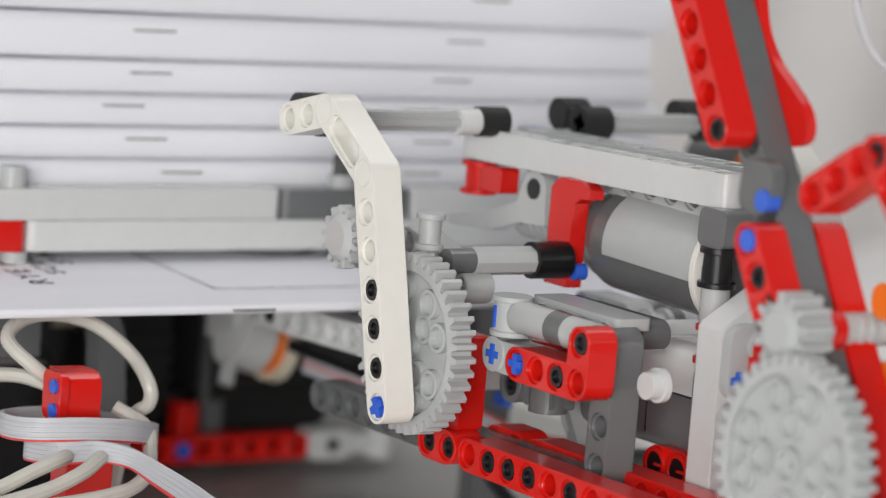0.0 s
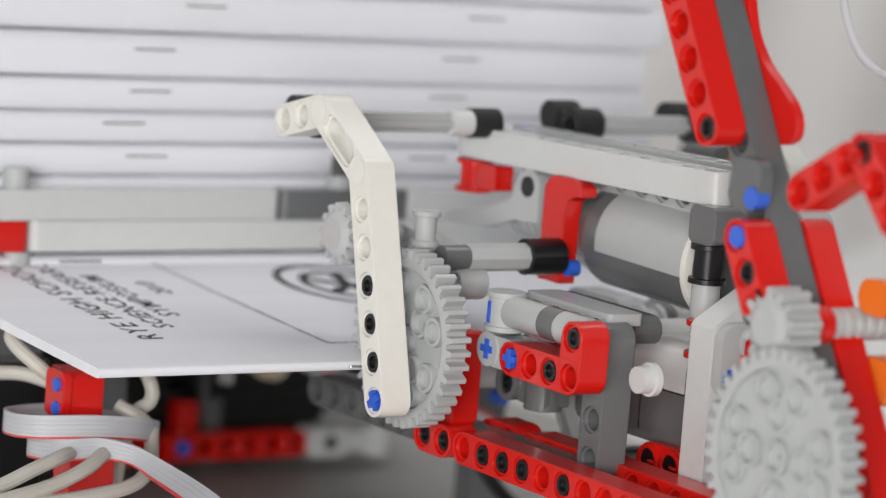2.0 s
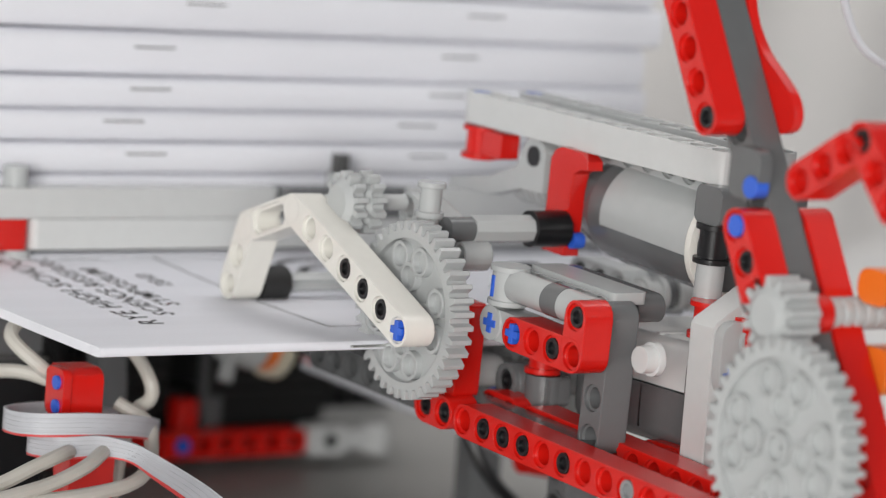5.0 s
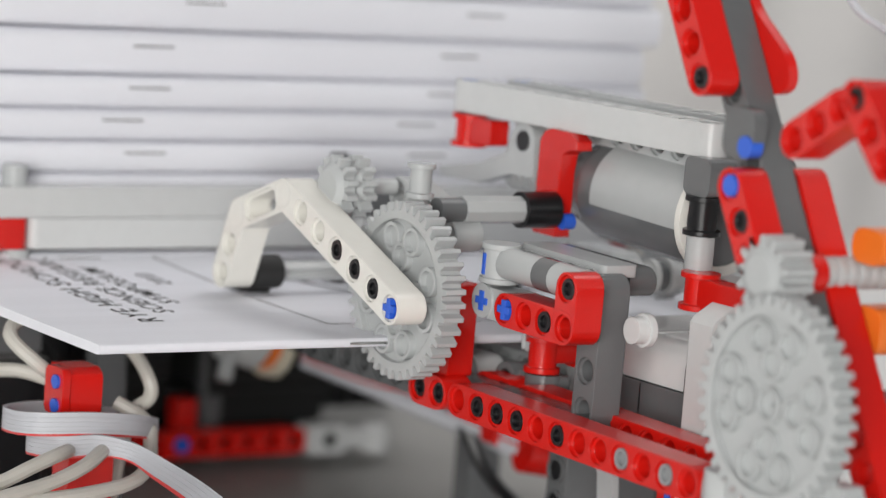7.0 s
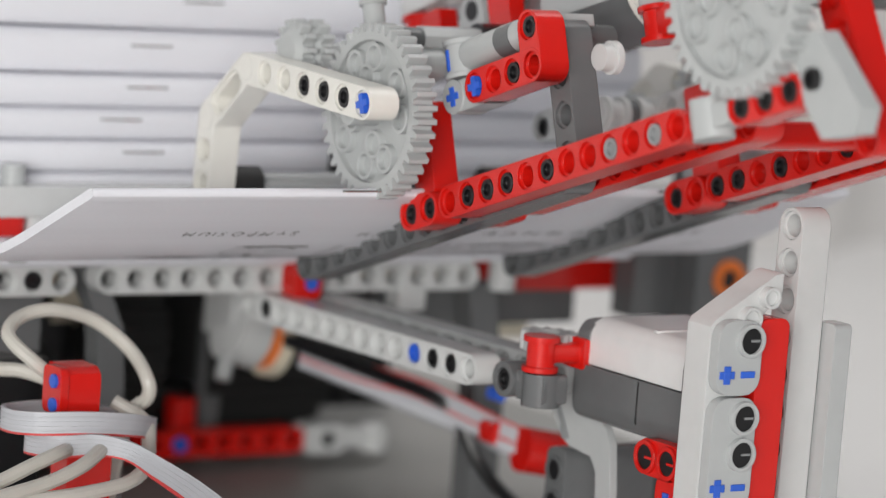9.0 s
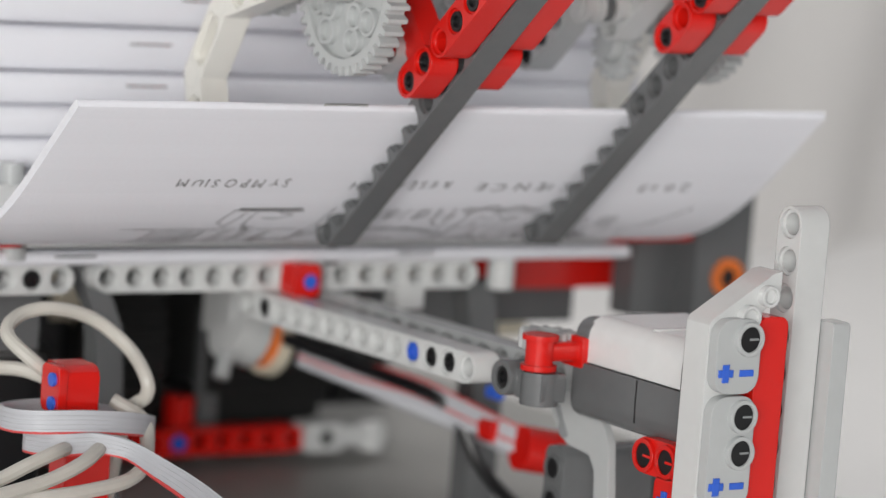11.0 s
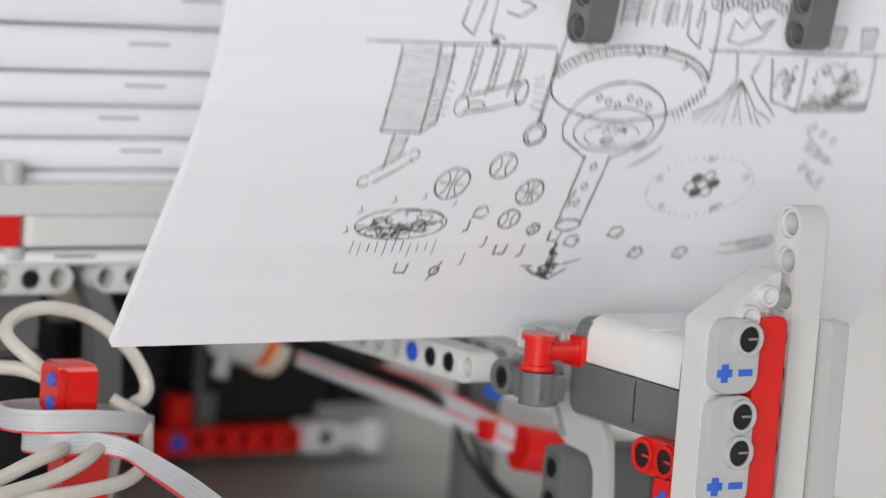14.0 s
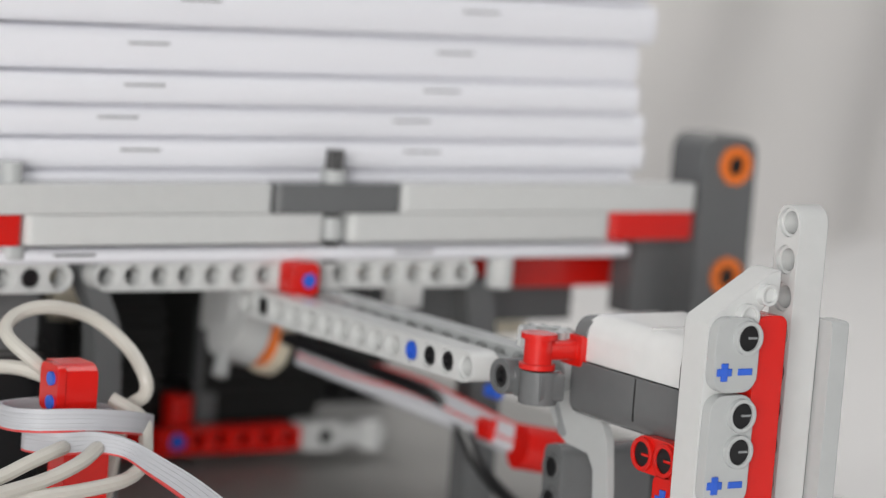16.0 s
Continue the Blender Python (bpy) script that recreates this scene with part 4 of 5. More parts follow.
def lever(x, flip, label):
    g = new("lever_gear")
    g.parent = ARM
    g.location = Vector(PIVOT) * MM

    def sub(name, b, mat, lab=""):
        ob = part(name, b, mat, g, lab, at=PIVOT)
        ob.location = (0, 0, 0)
        return ob
    f = -1 if flip else 1
    w = X * f
    # bent lever: long leg, short slant, tip
    q = Build()
    p0, p1, p2, p3 = Vector((x, -19.2, 22.8)), Vector((x, 30.7, 41.2)), Vector((x, 51.2, 33.0)), Vector((x, 57.0, 17.6))
    q.beam(p0, p1 - p0, w, 7, pitch=(p1 - p0).length / 6)
    q.slot_beam(p1 + w * 0.04, p2 + w * 0.04, w, 6.5, thick=7.72)
    q.beam(p2 + w * 0.02, p3 - p2, w, 3, pitch=(p3 - p2).length / 2, thick=7.76)
    sub("bent_lever", q, WHITE, label)
    d = (p1 - p0) / 6
    for i in (1, 2, 3):
        q = Build()
        pin(q, p0 + d * i, w)
        sub("pin", q, BLACK, "black connector pin")
    q = Build()
    cross_axle(q, p0, w)
    sub("axle_end", q, BLUE, "blue cross axle end")
    gx = x + f * 11.5
    q = Build().gear((gx, -4.3, 24.0), w, 40, 0, 5.5)
    q.cyl((gx, -4.3, 24.0), Vector((gx, -4.3, 24.0)) - w * 6, 3.4, 18)
    sub("gear", q, GREY, "large light grey gear")
    for b in bores((gx, -4.3, 24.0), w, 40, 0, 5.5):
        sub("bore_ring", b, GREY)
    return g


left_lever = lever(-23, False, "white bent lever beam")
right_lever = lever(111, True, "white bent lever beam")
for x0, x1 in ((-15, 34), (62, 104)):
    q = Build()
    rod(q, (x0, 57.0, 17.6), (x1, 57.0, 17.6), 2.4)
    ob = part("cross_axle", q, GREY, left_lever, "light grey cross axle", at=PIVOT)
    ob.location = (0, 0, 0)
for x0, x1, r, mat, label in ((25, 31, 3.3, PALE, "pale grey axle sleeve"), (31, 39, 3.7, RUBBER, "black rubber axle cap")):
    ob = part("axle_cap", Build().cyl((x0, 57.0, 17.6), (x1, 57.0, 17.6), r, 20), mat, left_lever, label, at=PIVOT)
    ob.location = (0, 0, 0)
for x0, x1 in ((-14.6, -6.8), (62, 70), (99, 107)):
    q = Build().cyl((x0, 57.0, 17.6), (x1, 57.0, 17.6), 4.2, 20)
    q.cyl((x0 + 0.1, 63.5, 10.4), (x1 - 0.1, 63.5, 10.4), 4.0, 20)
    q.prism([(58.8, 19.2), (55.2, 16.0), (61.7, 8.8), (65.3, 12.0)], 0, x0 + 0.6, x1 - 0.6)
    ob = part("rubber_tip", q, RUBBER, left_lever, "black rubber pressing tip", at=PIVOT)
    ob.location = (0, 0, 0)

# ---- the booklet that the arm pulls, in narrow strips ----
STRIPS, PAGE, LENGTH, THICK = 28, 139.7, 221.0, 2.3
STEP = PAGE / STRIPS
BOOK = thing("pulled_booklet", "white stapled booklet, printed cover, ink drawing on its back", "booklet")
strips = []
for i in range(STRIPS):
    b = Build()
    n = 8
    if i == 0:
        out = [(STEP, -THICK / 2), (STEP, THICK / 2), (1.5, THICK / 2)] + [(1.2 - 1.2 * math.cos(radians(a)), THICK / 2 * math.sin(radians(a))) for a in (60, 30, 0, -30, -60)] + [(1.5, -THICK / 2)]
        b.prism(out, 0, 0, LENGTH)
    else:
        b.box(0, LENGTH, -0.15, STEP, -THICK / 2, THICK / 2)
    ob = part("page_strip", b, PAPER, BOOK)
    strips.append(ob)
    if i == 0:
        for x in (72, 165):
            s = Build()
            staple(s, x, 0, 0)
            part("staple", s, STEEL, ob, "thin bright wire staple")


# ---- print and drawing on the booklet: flat figures in (x, s), cut at the strips ----
class Ink:
    def __init__(self):
        self.v, self.f = [], []

    def line(self, pts, w=0.32, wob=0.15):
        """A pen stroke along points, slightly uneven."""
        fine = []
        for (x0, s0), (x1, s1) in zip(pts, pts[1:]):
            n = max(1, int(math.hypot(x1 - x0, s1 - s0) / 2.5))
            fine += [(x0 + (x1 - x0) * k / n + random.uniform(-wob, wob), s0 + (s1 - s0) * k / n + random.uniform(-wob, wob)) for k in range(n)]
        fine.append(pts[-1])
        for (x0, s0), (x1, s1) in zip(fine, fine[1:]):
            d = math.hypot(x1 - x0, s1 - s0)
            if d < 1e-4:
                continue
            h = w * random.uniform(0.35, 0.6)
            ex, es = (x1 - x0) / d * h * 0.4, (s1 - s0) / d * h * 0.4
            nx, ns = -(s1 - s0) / d * h, (x1 - x0) / d * h
            n = len(self.v)
            self.v += [(x0 - ex + nx, s0 - es + ns), (x0 - ex - nx, s0 - es - ns), (x1 + ex - nx, s1 + es - ns), (x1 + ex + nx, s1 + es + ns)]
            self.f.append((n, n + 1, n + 2, n + 3))
        return self

    def oval(self, cx, cs, rx, rs, a0=0, a1=360, w=0.32, n=22, wob=0.1):
        return self.line([(cx + rx * math.cos(radians(a0 + (a1 - a0) * k / n)), cs + rs * math.sin(radians(a0 + (a1 - a0) * k / n))) for k in range(n + 1)], w, wob)

    def disc(self, cx, cs, rx, rs, n=14):
        k = len(self.v)
        self.v += [(cx + rx * math.cos(2 * math.pi * i / n), cs + rs * math.sin(2 * math.pi * i / n)) for i in range(n)]
        self.f.append(tuple(range(k, k + n)))
        return self

    def hatch(self, x0, s0, x1, s1, n, across=True, w=0.25):
        for k in range(n):
            u = (k + 0.5) / n
            if across:
                self.line([(x0, s0 + (s1 - s0) * u), (x1 + random.uniform(-0.5, 0.5), s0 + (s1 - s0) * u)], w)
            else:
                self.line([(x0 + (x1 - x0) * u, s0), (x0 + (x1 - x0) * u, s1 + random.uniform(-0.5, 0.5))], w)
        return self

    def scribble(self, cx, cs, rx, rs, n, w=0.25):
        for _ in range(n):
            a, b, r = random.uniform(-0.9, 0.9), random.uniform(-0.9, 0.9), random.uniform(0.2, 0.5)
            if a * a + b * b < 0.85:
                self.oval(cx + a * rx, cs + b * rs, r * rx * 0.5, r * rs * 0.6, random.uniform(0, 180), random.uniform(200, 420), w, 7)
        return self

    def word(self, text, x, s, size, along, up, spread=1.0, jitter=0.0, bold=0.0, fit=0.0):
        """Letters from the built-in font; along and up are the ways in (x, s)."""
        pos, start = 0.0, len(self.v)
        for ch in text:
            cu = bpy.data.curves.new("letter", "FONT")
            cu.body, cu.size, cu.resolution_u, cu.offset = ch, 1.0, 2, bold
            ob = bpy.data.objects.new("letter", cu)
            me = ob.to_mesh()
            wide = max([v.co.x for v in me.vertices], default=0.3)
            ja, js = random.uniform(-jitter, jitter), random.uniform(-jitter, jitter)
            n = len(self.v)
            for v in me.vertices:
                a, b = (pos + v.co.x + 0.25 * ja * v.co.y) * size, (v.co.y * (1 + 0.5 * js) + 0.2 * ja) * size
                self.v.append((x + along[0] * a + up[0] * b, s + along[1] * a + up[1] * b))
            self.f += [tuple(n + k for k in p.vertices) for p in me.polygons]
            ob.to_mesh_clear()
            bpy.data.objects.remove(ob)
            bpy.data.curves.remove(cu)
            pos += (wide + 0.09) * spread if ch != " " else 0.36 * spread
        if fit:
            k = fit / (pos * size)
            self.v[start:] = [(x + (a - x) * k, b) for a, b in self.v[start:]]
        return self

    def lay(self, name, mat, top):
        """Cut the figure at the strips' edges and lay it on them."""
        z = (THICK / 2 + 0.09) * (1 if top else -1)
        for i, strip in enumerate(strips):
            lo, hi = i * STEP, (i + 1) * STEP
            keep = [f for f in self.f if min(self.v[k][1] for k in f) < hi and max(self.v[k][1] for k in f) > lo]
            if not keep:
                continue
            used = sorted({k for f in keep for k in f})
            at = {k: n for n, k in enumerate(used)}
            me = bpy.data.meshes.new(name)
            me.from_pydata([(self.v[k][0] * MM, (self.v[k][1] - lo) * MM, z * MM) for k in used], [], [tuple(at[k] for k in f) for f in keep])
            bm = bmesh.new()
            bm.from_mesh(me)
            for co, no in (((0, 0, 0), (0, -1, 0)), ((0, STEP * MM, 0), (0, 1, 0))):
                bmesh.ops.bisect_plane(bm, geom=bm.verts[:] + bm.edges[:] + bm.faces[:], plane_co=co, plane_no=no, clear_outer=True)
            bm.to_mesh(me)
            bm.free()
            if me.polygons:
                me.materials.append(mat)
                ob = new(name, me)
                ob.parent = strip


def drawing():
    d = Ink()
    d.line([(36, 54.5), (88, 54.8)], 0.4).line([(132, 54.6), (190, 54.6)], 0.4)
    # ribbed column and bone
    d.line([(45.8, 55), (46.5, 76.5), (57.2, 77), (56.1, 55)], 0.45).line([(59.9, 55), (60.6, 74), (57.2, 77)], 0.45).hatch(46, 55.5, 56.5, 76.5, 15).hatch(56.5, 57, 60.3, 75, 14, True, 0.3)
    d.line([(50.5, 77), (51.0, 87)], 0.4).line([(54.4, 77.5), (54.2, 84)], 0.4).hatch(50.6, 78, 54.3, 85, 6)
    d.line([(48, 88.5), (56, 82.5)], 0.4).line([(50, 91), (58.5, 84.5)], 0.4).oval(47.4, 90.6, 1.6, 1.5, 20, 300).oval(58, 83, 1.5, 1.4, 200, 480)
    # hanging tube
    for x in (66, 72, 78.2):
        d.line([(x, 55.5), (x - 0.6, 67)], 0.4).line([(x + 1.6, 55.5), (x + 1.0, 66)], 0.4).hatch(x - 0.3, 56.5, x + 1.2, 66, 5)
    d.line([(65, 67.5), (80.5, 63.6)], 0.45).line([(67, 72), (82.8, 68.6)], 0.45).oval(66, 69.8, 1.8, 2.4).oval(81.6, 66.2, 1.5, 3.0, 0, 360, 0.45).oval(70, 69.6, 2.4, 0.9)
    for k in range(5):
        d.line([(84 + k * 0.3, 63 + 1.6 * k), (87 + 0.5 * k, 62 + 2.2 * k)], 0.2).line([(62.5, 64 + 2 * k), (60.8, 63.6 + 2.2 * k)], 0.2)
    # chain and pendant
    d.line([(88.4, 56), (88.9, 74)], 0.5).line([(89.3, 56), (89.6, 74)], 0.3).hatch(88.4, 56, 89.6, 74, 9).oval(89.3, 77, 3.0, 2.9, 0, 360, 0.5).oval(89.5, 77.2, 2.2, 2.1)
    # the large round dial
    d.line([(90.8, 42), (89, 62)], 0.45).line([(133, 42), (134.4, 62)], 0.45).oval(111.6, 62.5, 22.6, 8.5, 180, 360, 0.45).oval(111.6, 63.5, 22.6, 9.5, 0, 180, 0.45).oval(111.6, 62.8, 20.5, 7.0, 190, 350, 0.3)
    for k in range(30):
        a = radians(186 + 168 * k / 29)
        d.line([(111.6 + 20.6 * math.cos(a), 62.8 + 7 * math.sin(a)), (111.6 + 22.6 * math.cos(a), 62.5 + 8.5 * math.sin(a))], 0.25)
    for k in range(9):
        d.line([(127 + 0.8 * k, 70.8 - 0.9 * k), (128.6 + 0.8 * k, 73 - 0.9 * k)], 0.25)
    for k in range(7):
        d.line([(100 + 4.6 * k, 42.5), (100 + 4.5 * k, 49)], 0.4)
    d.hatch(104, 43, 112, 48, 5).hatch(116, 43, 121, 48.5, 5, False).line([(124, 43), (124.6, 51), (129, 54), (128.5, 45)], 0.4)
    for x, s in ((97, 52), (112, 54), (119, 53.5), (126, 57), (101, 47), (94, 50)):
        d.line([(x, s), (x + 1, s + 1.6), (x - 0.3, s + 2.4)], 0.45)
    # the bulb with its stem
    d.oval(111, 73.5, 14.6, 10.5, 150, 410, 0.5).line([(98.3, 78.5), (106.3, 83.5)], 0.5).line([(122.5, 79), (113.6, 83.5)], 0.5).oval(111.5, 75.5, 11.5, 6, 0, 360, 0.35).oval(111.5, 77, 8, 3.4, 0, 360, 0.25).scribble(111, 77, 7, 2.6, 16)
    d.line([(106.3, 83), (107.5, 103.5)], 0.55).line([(113.6, 83), (114.4, 104.5)], 0.55).oval(111, 104, 3.5, 1.8, 0, 360, 0.45).scribble(108.4, 98, 1, 5, 10)
    for s in (86, 92, 97):
        d.oval(110.2, s, 0.8, 0.9)
    for k in range(6):
        d.oval(104 + 3 * k, 67 + (k % 3), 0.8, 0.8)
    for k in range(4):
        d.line([(120 + 1.5 * k, 86 - k), (124.5 + 1.2 * k, 84.4 - 1.4 * k)], 0.25)
    # balls
    for x, s, r in ((72, 91.2, 4.6), (84.2, 86, 3.6), (95.2, 93.8, 3.7), (93, 102, 2.9), (101.4, 105.2, 1.7)):
        d.oval(x, s, r, r * 0.98, 0, 360, 0.45).oval(x - r * 1.2, s, r, r, -45, 45).oval(x + r * 1.2, s, r, r, 135, 225)
        if r > 3.6:
            d.line([(x - r * 0.8, s - 0.5), (x + r * 0.8, s + 0.5)], 0.3).line([(x, s - r), (x + 0.3, s + r)], 0.3)
    # folded cloud with rain
    d.oval(63, 103.4, 12.6, 4.6, 0, 360, 0.35).oval(66, 101.6, 8, 2.6, 0, 360, 0.3).scribble(62.5, 103.6, 11.5, 4, 46, 0.3)
    for k in range(11):
        d.line([(52 + 2.3 * k, 108.5 + 0.8 * math.sin(k)), (52.4 + 2.3 * k, 112.3 + 0.8 * math.sin(2 * k))], 0.25)
    for x, s in ((50, 98), (58, 95), (66, 94), (75, 96), (48.5, 104)):
        d.line([(x, s), (x + 0.8, s + 1.4), (x - 0.4, s + 2.0)], 0.25)
    # notes and stones
    for x, s in ((67, 117), (93, 111.5), (107, 107.4)):
        d.line([(x, s - 1.6), (x + 0.2, s + 1.4), (x + 3.0, s + 1.4), (x + 3.2, s - 1.4)], 0.45)
    for x, s in ((85, 114.5), (101, 112), (89, 109), (82, 104)):
        d.line([(x, s - 1.8), (x + 0.3, s + 1.4), (x - 0.8, s + 1.7)], 0.4)
    d.oval(78.4, 118, 1.2, 1.4, 0, 360, 0.5).line([(77.5, 121), (79.6, 115)], 0.4)
    for x, s in ((126.5, 106.5), (135.6, 113.1), (149.6, 113.3), (114.5, 109), (84, 100)):
        d.line([(x - 2, s + 1), (x - 1.6, s - 1.6), (x + 0.8, s - 1.9), (x + 2.2, s - 0.2), (x + 1.2, s + 1.8), (x - 2, s + 1)], 0.4).scribble(x, s, 1.6, 1.3, 4)
    # little ship
    d.line([(105, 117.6), (108, 119.6), (113, 121), (117, 118)], 0.6).scribble(111.6, 118.6, 3.6, 2.2, 26, 0.5).line([(110, 109.5), (112, 118.5)], 0.6).scribble(110.8, 114, 1.3, 4, 22, 0.45).line([(103, 116.6), (106.5, 117)], 0.4).line([(115, 116.4), (120, 115)], 0.4)
    # spotted cluster in a faint ring
    for k, (x, s) in enumerate(((143, 89.4), (146.5, 88.6), (149, 91), (145.6, 91.4), (142, 92), (144.4, 94), (147.6, 93.6))):
        d.disc(x, s, 1.7, 1.4) if k in (0, 2, 5) else d.oval(x, s, 1.6, 1.4, 0, 360, 0.4)
    for k in range(46):
        a = 2 * math.pi * k / 46
        d.line([(145 + 16 * math.cos(a), 92 + 9 * math.sin(a)), (145.5 + 16 * math.cos(a), 92.3 + 9 * math.sin(a))], 0.25, 0.3)
        if k % 9 == 0:
            d.oval(145 + 14 * math.cos(a + 1), 92 + 8 * math.sin(a + 1), 0.8, 0.7, 0, 360, 0.25)
    # roots
    d.line([(141, 55), (143, 62), (139, 68), (133, 71)], 0.4).line([(149, 55), (147, 61), (151, 65), (158, 71)], 0.4)
    for k in range(9):
        d.line([(144.5, 62), (138 + 1.8 * k, 68 + (k % 3)), (134 + 3 * k, 73 + (k % 2))], 0.25, 0.5)
    # textured block
    d.line([(152, 56), (155.5, 67), (164.2, 69.8), (186.2, 69.2), (184.2, 55)], 0.45).line([(164.2, 69.6), (162.6, 56)], 0.4).scribble(174, 62.5, 9.5, 5.5, 40, 0.3).scribble(158.5, 61.5, 3.5, 5, 16, 0.3).hatch(165, 67, 186, 69, 3, True, 0.4)
    # chain of dots under the block, hand, writing desk, cogs
    for k in range(9):
        d.oval(172 + (k * 37 % 11), 74 + 2 * k, 0.9, 0.9, 0, 360, 0.25).line([(170 + (k * 53 % 13), 74 + 2 * k), (172 + (k * 29 % 13), 77 + 2 * k)], 0.22)
    d.line([(161, 111), (168, 109.5), (176, 107.5), (177, 111), (168, 113), (161, 113.5)], 0.3).hatch(166, 109, 176, 112, 4, True, 0.2)
    d.line([(62, 43), (82, 43.4)], 0.5).line([(62, 43), (60.5, 50), (64, 52.5), (66, 44)], 0.4).line([(69, 44), (68.6, 52), (73, 53)], 0.4).line([(75, 44), (80, 45.4), (76, 48), (72, 47)], 0.4).disc(70.6, 54, 1.2, 0.9).hatch(63, 42, 81, 43, 3, True, 0.35)
    for k in range(16):
        d.oval(131 + 1.5 * k, 43 + 0.9 * math.sin(k), 1.0, 1.3, 0, 360, 0.3, 8)
    d.line([(137, 52), (138, 47), (141, 49), (143, 46), (146, 49), (150, 46.5), (147, 51), (141, 53), (137, 52)], 0.4)
    for x in (168, 178):
        d.line([(x, 48), (x + 5, 48), (x + 4.4, 53), (x + 0.6, 53), (x, 48)], 0.4).hatch(x + 1, 48.6, x + 4.4, 52.6, 4)
    for k in range(7):
        d.line([(190 + 2.2 * k, 60 - 2.5 * k), (191 + 2.2 * k, 57 - 2.5 * k)], 0.6, 0.4)
    d.lay("ink_drawing", INK, False)
    t = Ink()
    for text, x, s, wide in (("2013", 196, 30.6, 18), ("SCIENCE", 162.5, 30.2, 37), ("RESEARCH", 119, 29.4, 31), ("SYMPOSIUM", 71, 28.6, 33)):
        t.word(text, x, s, 4.6, (-1, 0.008), (0, 1), 1.35, 0.3, 0.0, wide)
    t.lay("handwriting", INK, False)


def cover():
    c = Ink()
    for text, x, s, size in (("RYE HIGH SCHOOL", 31, 26, 8.8), ("SCIENCE RESEARCH", 40, 37, 7.6), ("SYMPOSIUM", 48, 48.6, 7.6), ("2013", 59, 72, 6.6)):
        c.word(text, x, s, size, (0, 1), (-1, 0), 1.0, 0, 0.008)
    c.line([(71, 18), (71, 122)], 0.6, 0.0).line([(71, 18), (150, 18)], 0.6, 0.0)
    for r in (23, 21.5, 15, 13.5):
        c.oval(114, 78, r * 0.8, r, 0, 360, 1.6 if r in (21.5, 13.5) else 0.7, 40, 0.0)
    for k in range(5):
        a = 2 * math.pi * k / 5
        c.line([(114, 78), (114 + 10.5 * math.cos(a), 78 + 13 * math.sin(a))], 3.0, 0.0)
    c.lay("cover_print", PRINT, True)


drawing()
cover()


def pchip(table, t):
    """Smooth values of a table of (t, values...) at t, without overshoot."""
    ts = [r[0] for r in table]
    if t <= ts[0]:
        return list(table[0][1:])
    if t >= ts[-1]:
        return list(table[-1][1:])
    i = max(k for k in range(len(ts) - 1) if ts[k] <= t)
    h = ts[i + 1] - ts[i]
    u = (t - ts[i]) / h
    out = []
    for c in range(1, len(table[0])):
        def slope(k):
            if k <= 0 or k >= len(ts) - 1:
                return 0.0
            a = (table[k][c] - table[k - 1][c]) / (ts[k] - ts[k - 1])
            b = (table[k + 1][c] - table[k][c]) / (ts[k + 1] - ts[k])
            return 0.0 if a * b <= 0 else 2 * a * b / (a + b)
        p, q, m, n = table[i][c], table[i + 1][c], slope(i) * h, slope(i + 1) * h
        out.append((2 * u ** 3 - 3 * u * u + 1) * p + (u ** 3 - 2 * u * u + u) * m + (3 * u * u - 2 * u ** 3) * q + (u ** 3 - u * u) * n)
    return out


# seconds, sideways slip, y, z of the arm's front hole (mm), lift angle (degrees)
ARM_PATH = [(0, 0, -7.2, 34.4, -0.7), (1.5, 0, -6.9, 34.8, -0.77), (2.0, 0, -6.5, 35.1, -0.7), (2.25, 0, -6.5, 36.0, -1.0), (2.5, 0, -6.6, 37.8, -1.66), (2.85, 0, -6.6, 41.2, -2.7), (4.0, 0, -6.7, 41.3, -2.75),
            (6.3, 0, -4.4, 42.4, -2.85), (6.6, 0, -4.1, 42.8, -2.8), (7.0, 0, -3.3, 45.3, -0.9), (7.5, 0, -2.5, 55.5, 4.0), (8.0, 0, -1.1, 65.9, 8.6), (8.2, 0, 0, 70, 10.8), (8.5, 0, 1.3, 75.2, 13.5), (9.0, 0, 5.1, 85.2, 18.5),
            (9.2, 0, 6.3, 88.5, 20.8), (10.0, 0, 12, 103, 30.0), (10.7, 0, 12, 114, 39.0), (11.3, 0, 5.5, 117, 45.0), (11.6, 0, -0.4, 111.5, 50.0), (11.8, 0, -26, 111.4, 56.0), (12.0, 0, -44.6, 115.1, 61.7), (12.5, 0, -52.9, 127.2, 69.5),
            (13.0, 0, -60.6, 149.5, 79.5), (13.5, 0, -64, 177.2, 83.0), (14.0, 0, -56, 195.8, 78.3)]
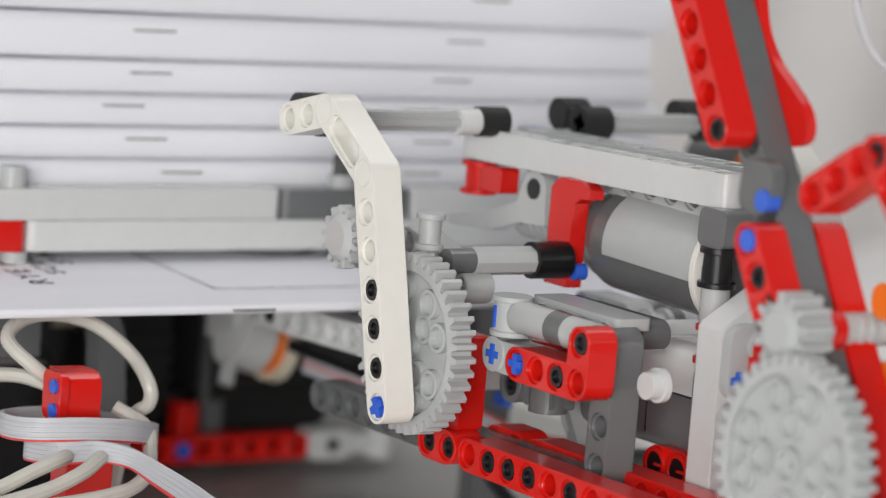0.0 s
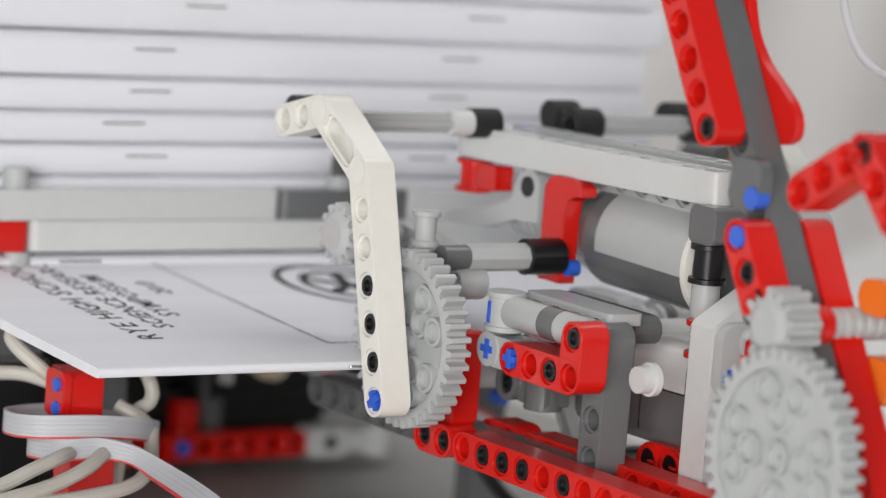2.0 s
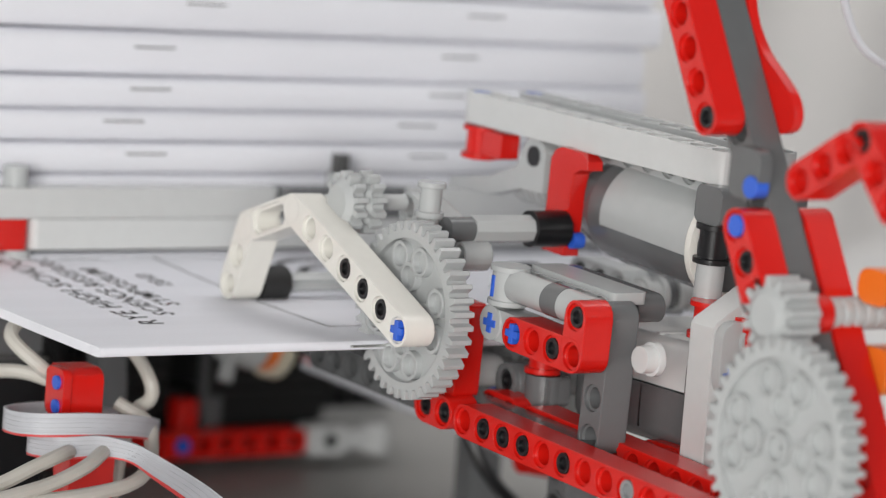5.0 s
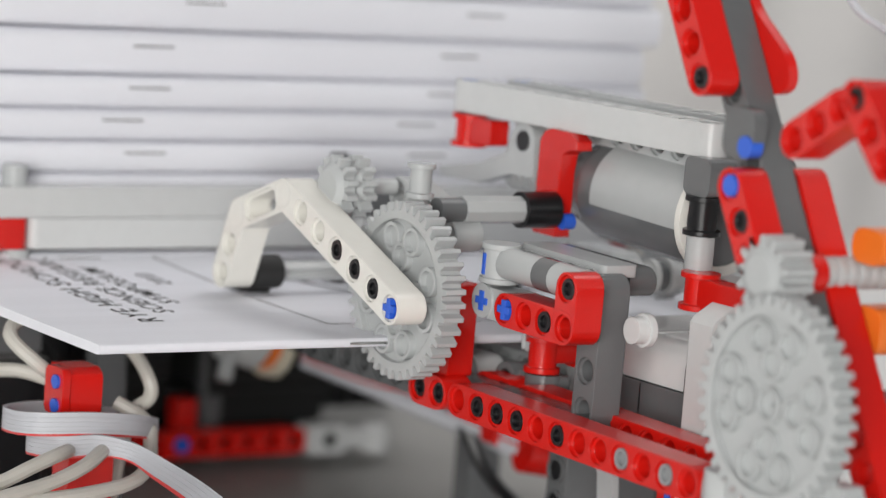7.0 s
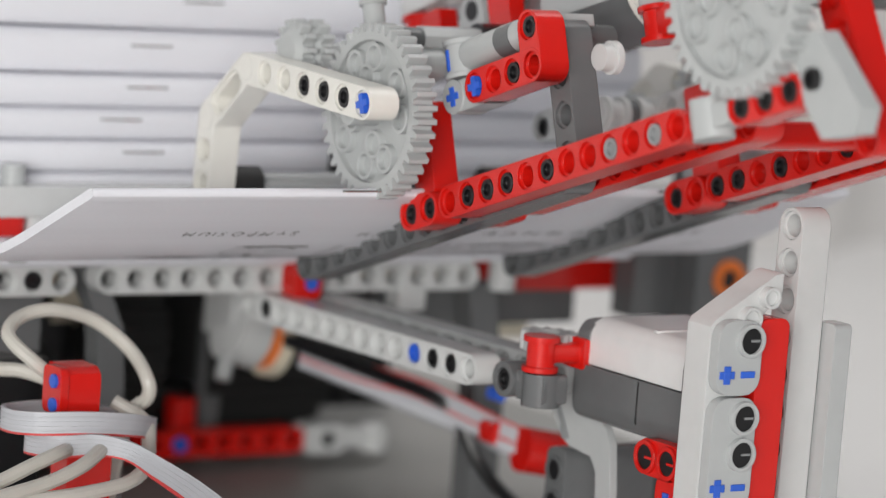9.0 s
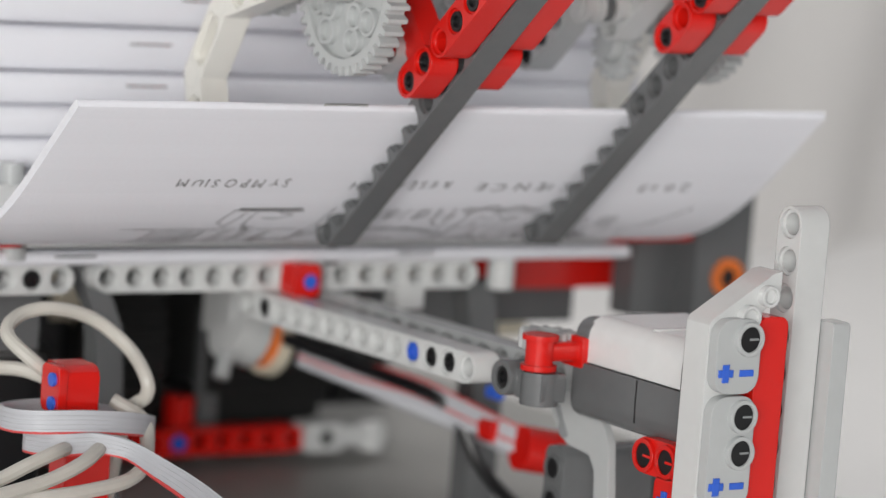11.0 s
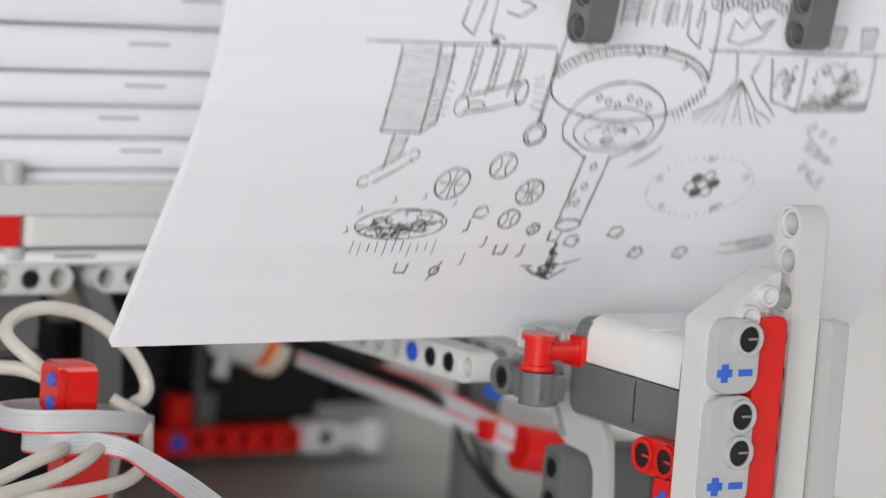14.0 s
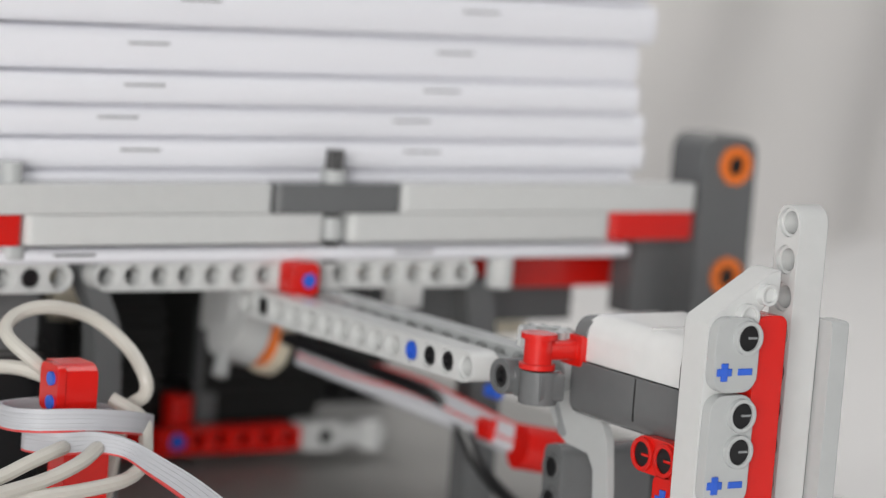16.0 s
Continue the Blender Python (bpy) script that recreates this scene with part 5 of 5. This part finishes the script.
# seconds, y and z of the booklet's back, its slope there and at the far edge, where it starts and ends to bend (mm from the back)
BOOK_PATH = [(0, 50, 56, 3.5, 3.5, 20, 100), (0.5, 28, 55.5, 2.5, 3.5, 20, 100), (1.0, 6, 53, 3, 3.5, 20, 110), (1.3, -4.6, 51.4, 3.5, 4, 20, 110), (2.0, -4.6, 51.6, 3.5, 4, 20, 110), (2.85, -4.6, 55.8, 0.8, 3.5, 20, 100), (6.6, -4.6, 56.0, 0.8, 3.5, 20, 100),
             (7.0, -4.8, 56.4, 0.6, 3, 20, 100), (7.5, -4.3, 62.5, -4, 0, 30, 100), (8.0, -3.5, 74.5, -12, 0, 30, 100), (8.2, -3.1, 78.8, -15, 0, 30, 100), (9.0, 2.4, 91.0, -25, 0, 27, 95), (9.2, 2.8, 93.7, -27.9, 0, 26, 95),
             (10.2, 9.5, 105, -37, 0, 24, 97), (11.0, 13.0, 109.5, -43, 0, 23, 99), (11.3, 12, 108.4, -44, 0, 23, 99), (11.6, 5.6, 101.6, -45.2, 1, 7, 91), (12.0, -43.9, 102.6, -49.2, -2.2, 20, 101), (12.5, -54.9, 112.2, -52.6, -8.2, 24, 99),
             (13.0, -68.6, 135.9, -71.4, -18.5, 30, 89), (13.5, -72.2, 165.9, -75.3, -39.8, 32, 98), (14.0, -54.3, 184.8, -85.1, -57.8, 26, 99)]
# seconds, y and z of the hanging far edge, slope
HANG_PATH = [(14.1, -16, 58, -71), (14.2, -33, 61, -75), (14.3, -50.5, 67, -81), (14.4, -80, 72, -90), (14.5, -102, 78.2, -97), (14.65, -84, 81, -92), (14.8, -72.5, 90, -90), (15.0, -91.5, 110.2, -92), (15.2, -90, 129, -93), (15.3, -90, 130.3, -96),
             (15.4, -106, 124.6, -104), (15.5, -148, 115.5, -110), (15.6, -158, 114.2, -108), (15.7, -159, 116, -106), (15.8, -161, 122.5, -104), (15.9, -178, 133, -100), (16.0, -240, 185, -98)]
# seconds, how far the booklet has slipped sideways (mm)
SLIP = [(0, 0), (9.2, 0), (10.2, 2), (11.0, 3.5), (11.6, 4), (12.0, 9), (13.9, 9), (14.15, 14), (14.35, 29), (14.75, 29), (15.0, 16), (15.2, 9), (16, 9)]
for t, fy, fz, p in HANG_PATH:
    sy, sz = fy - PAGE * math.cos(radians(p)), fz - PAGE * math.sin(radians(p))
    BOOK_PATH.append((t, sy, sz, p, p, 26, 99))
    r = radians(-p)
    ARM_PATH.append((t, 0, sy + 13 - 12 * math.cos(r) - 6 * math.sin(r), sz + 12 * math.sin(r) - 6 * math.cos(r), -p))


def motions():
    times = [0.25 * i for i in range(56)] + [14.0 + 0.1 * i for i in range(21)]
    arm_rows, rows = [], [[] for _ in strips]
    for t in times:
        ax, ay, az, th = pchip(ARM_PATH, t)
        y, z, p0, pe, s1, s2 = pchip(BOOK_PATH, t)
        slip = pchip(SLIP, t)[0]
        y, z = y + 1.44 * slip, z - 0.11 * slip
        arm_rows.append((t, pose(ax * MM, ay * MM, az * MM, -th)))
        for i in range(STRIPS):
            s = (i + 0.5) * STEP
            u = min(1.0, max(0.0, (s - s1) / max(s2 - s1, 1)))
            p = p0 + (pe - p0) * u * u * (3 - 2 * u)
            rows[i].append((t, pose((slip - 87) * MM, y * MM, z * MM, p)))
            y, z = y + STEP * math.cos(radians(p)), z + STEP * math.sin(radians(p))
    walk(ARM, arm_rows)
    walk(TOWER, [(t, pose(0, HINGE[1] * MM, HINGE[2] * MM, pchip(ARM_PATH, t)[3] + 2.75)) for t in times])
    for ob, r in zip(strips, rows):
        walk(ob, r)
    base = Vector(PIVOT) * MM
    for g in (left_lever, right_lever):
        walk(g, [(t, pose(base.x, base.y, base.z, a)) for t, a in ((0, 55), (1.9, 55), (2.1, 49), (2.3, 26), (2.45, 8), (2.6, 0), (9.2, 1), (10.4, 4), (11.3, 5), (11.6, 6), (12.0, 11), (12.6, 20), (16, 20))])
    for ob in stack:
        p = ob.matrix_basis.copy()
        walk(ob, [(t, Matrix.Translation((0, 0, dz * MM)) @ p) for t, dz in ((0, 4.0), (1.1, 4.0), (1.4, 0), (16, 0))])
    p = next_booklet.matrix_basis.copy()
    walk(next_booklet, [(t, Matrix.Translation((0, dy * MM, dz * MM)) @ p) for t, dy, dz in ((0, 9, 5.0), (1.1, 9, 5.0), (1.4, 0, 0), (16, 0, 0))])


motions()
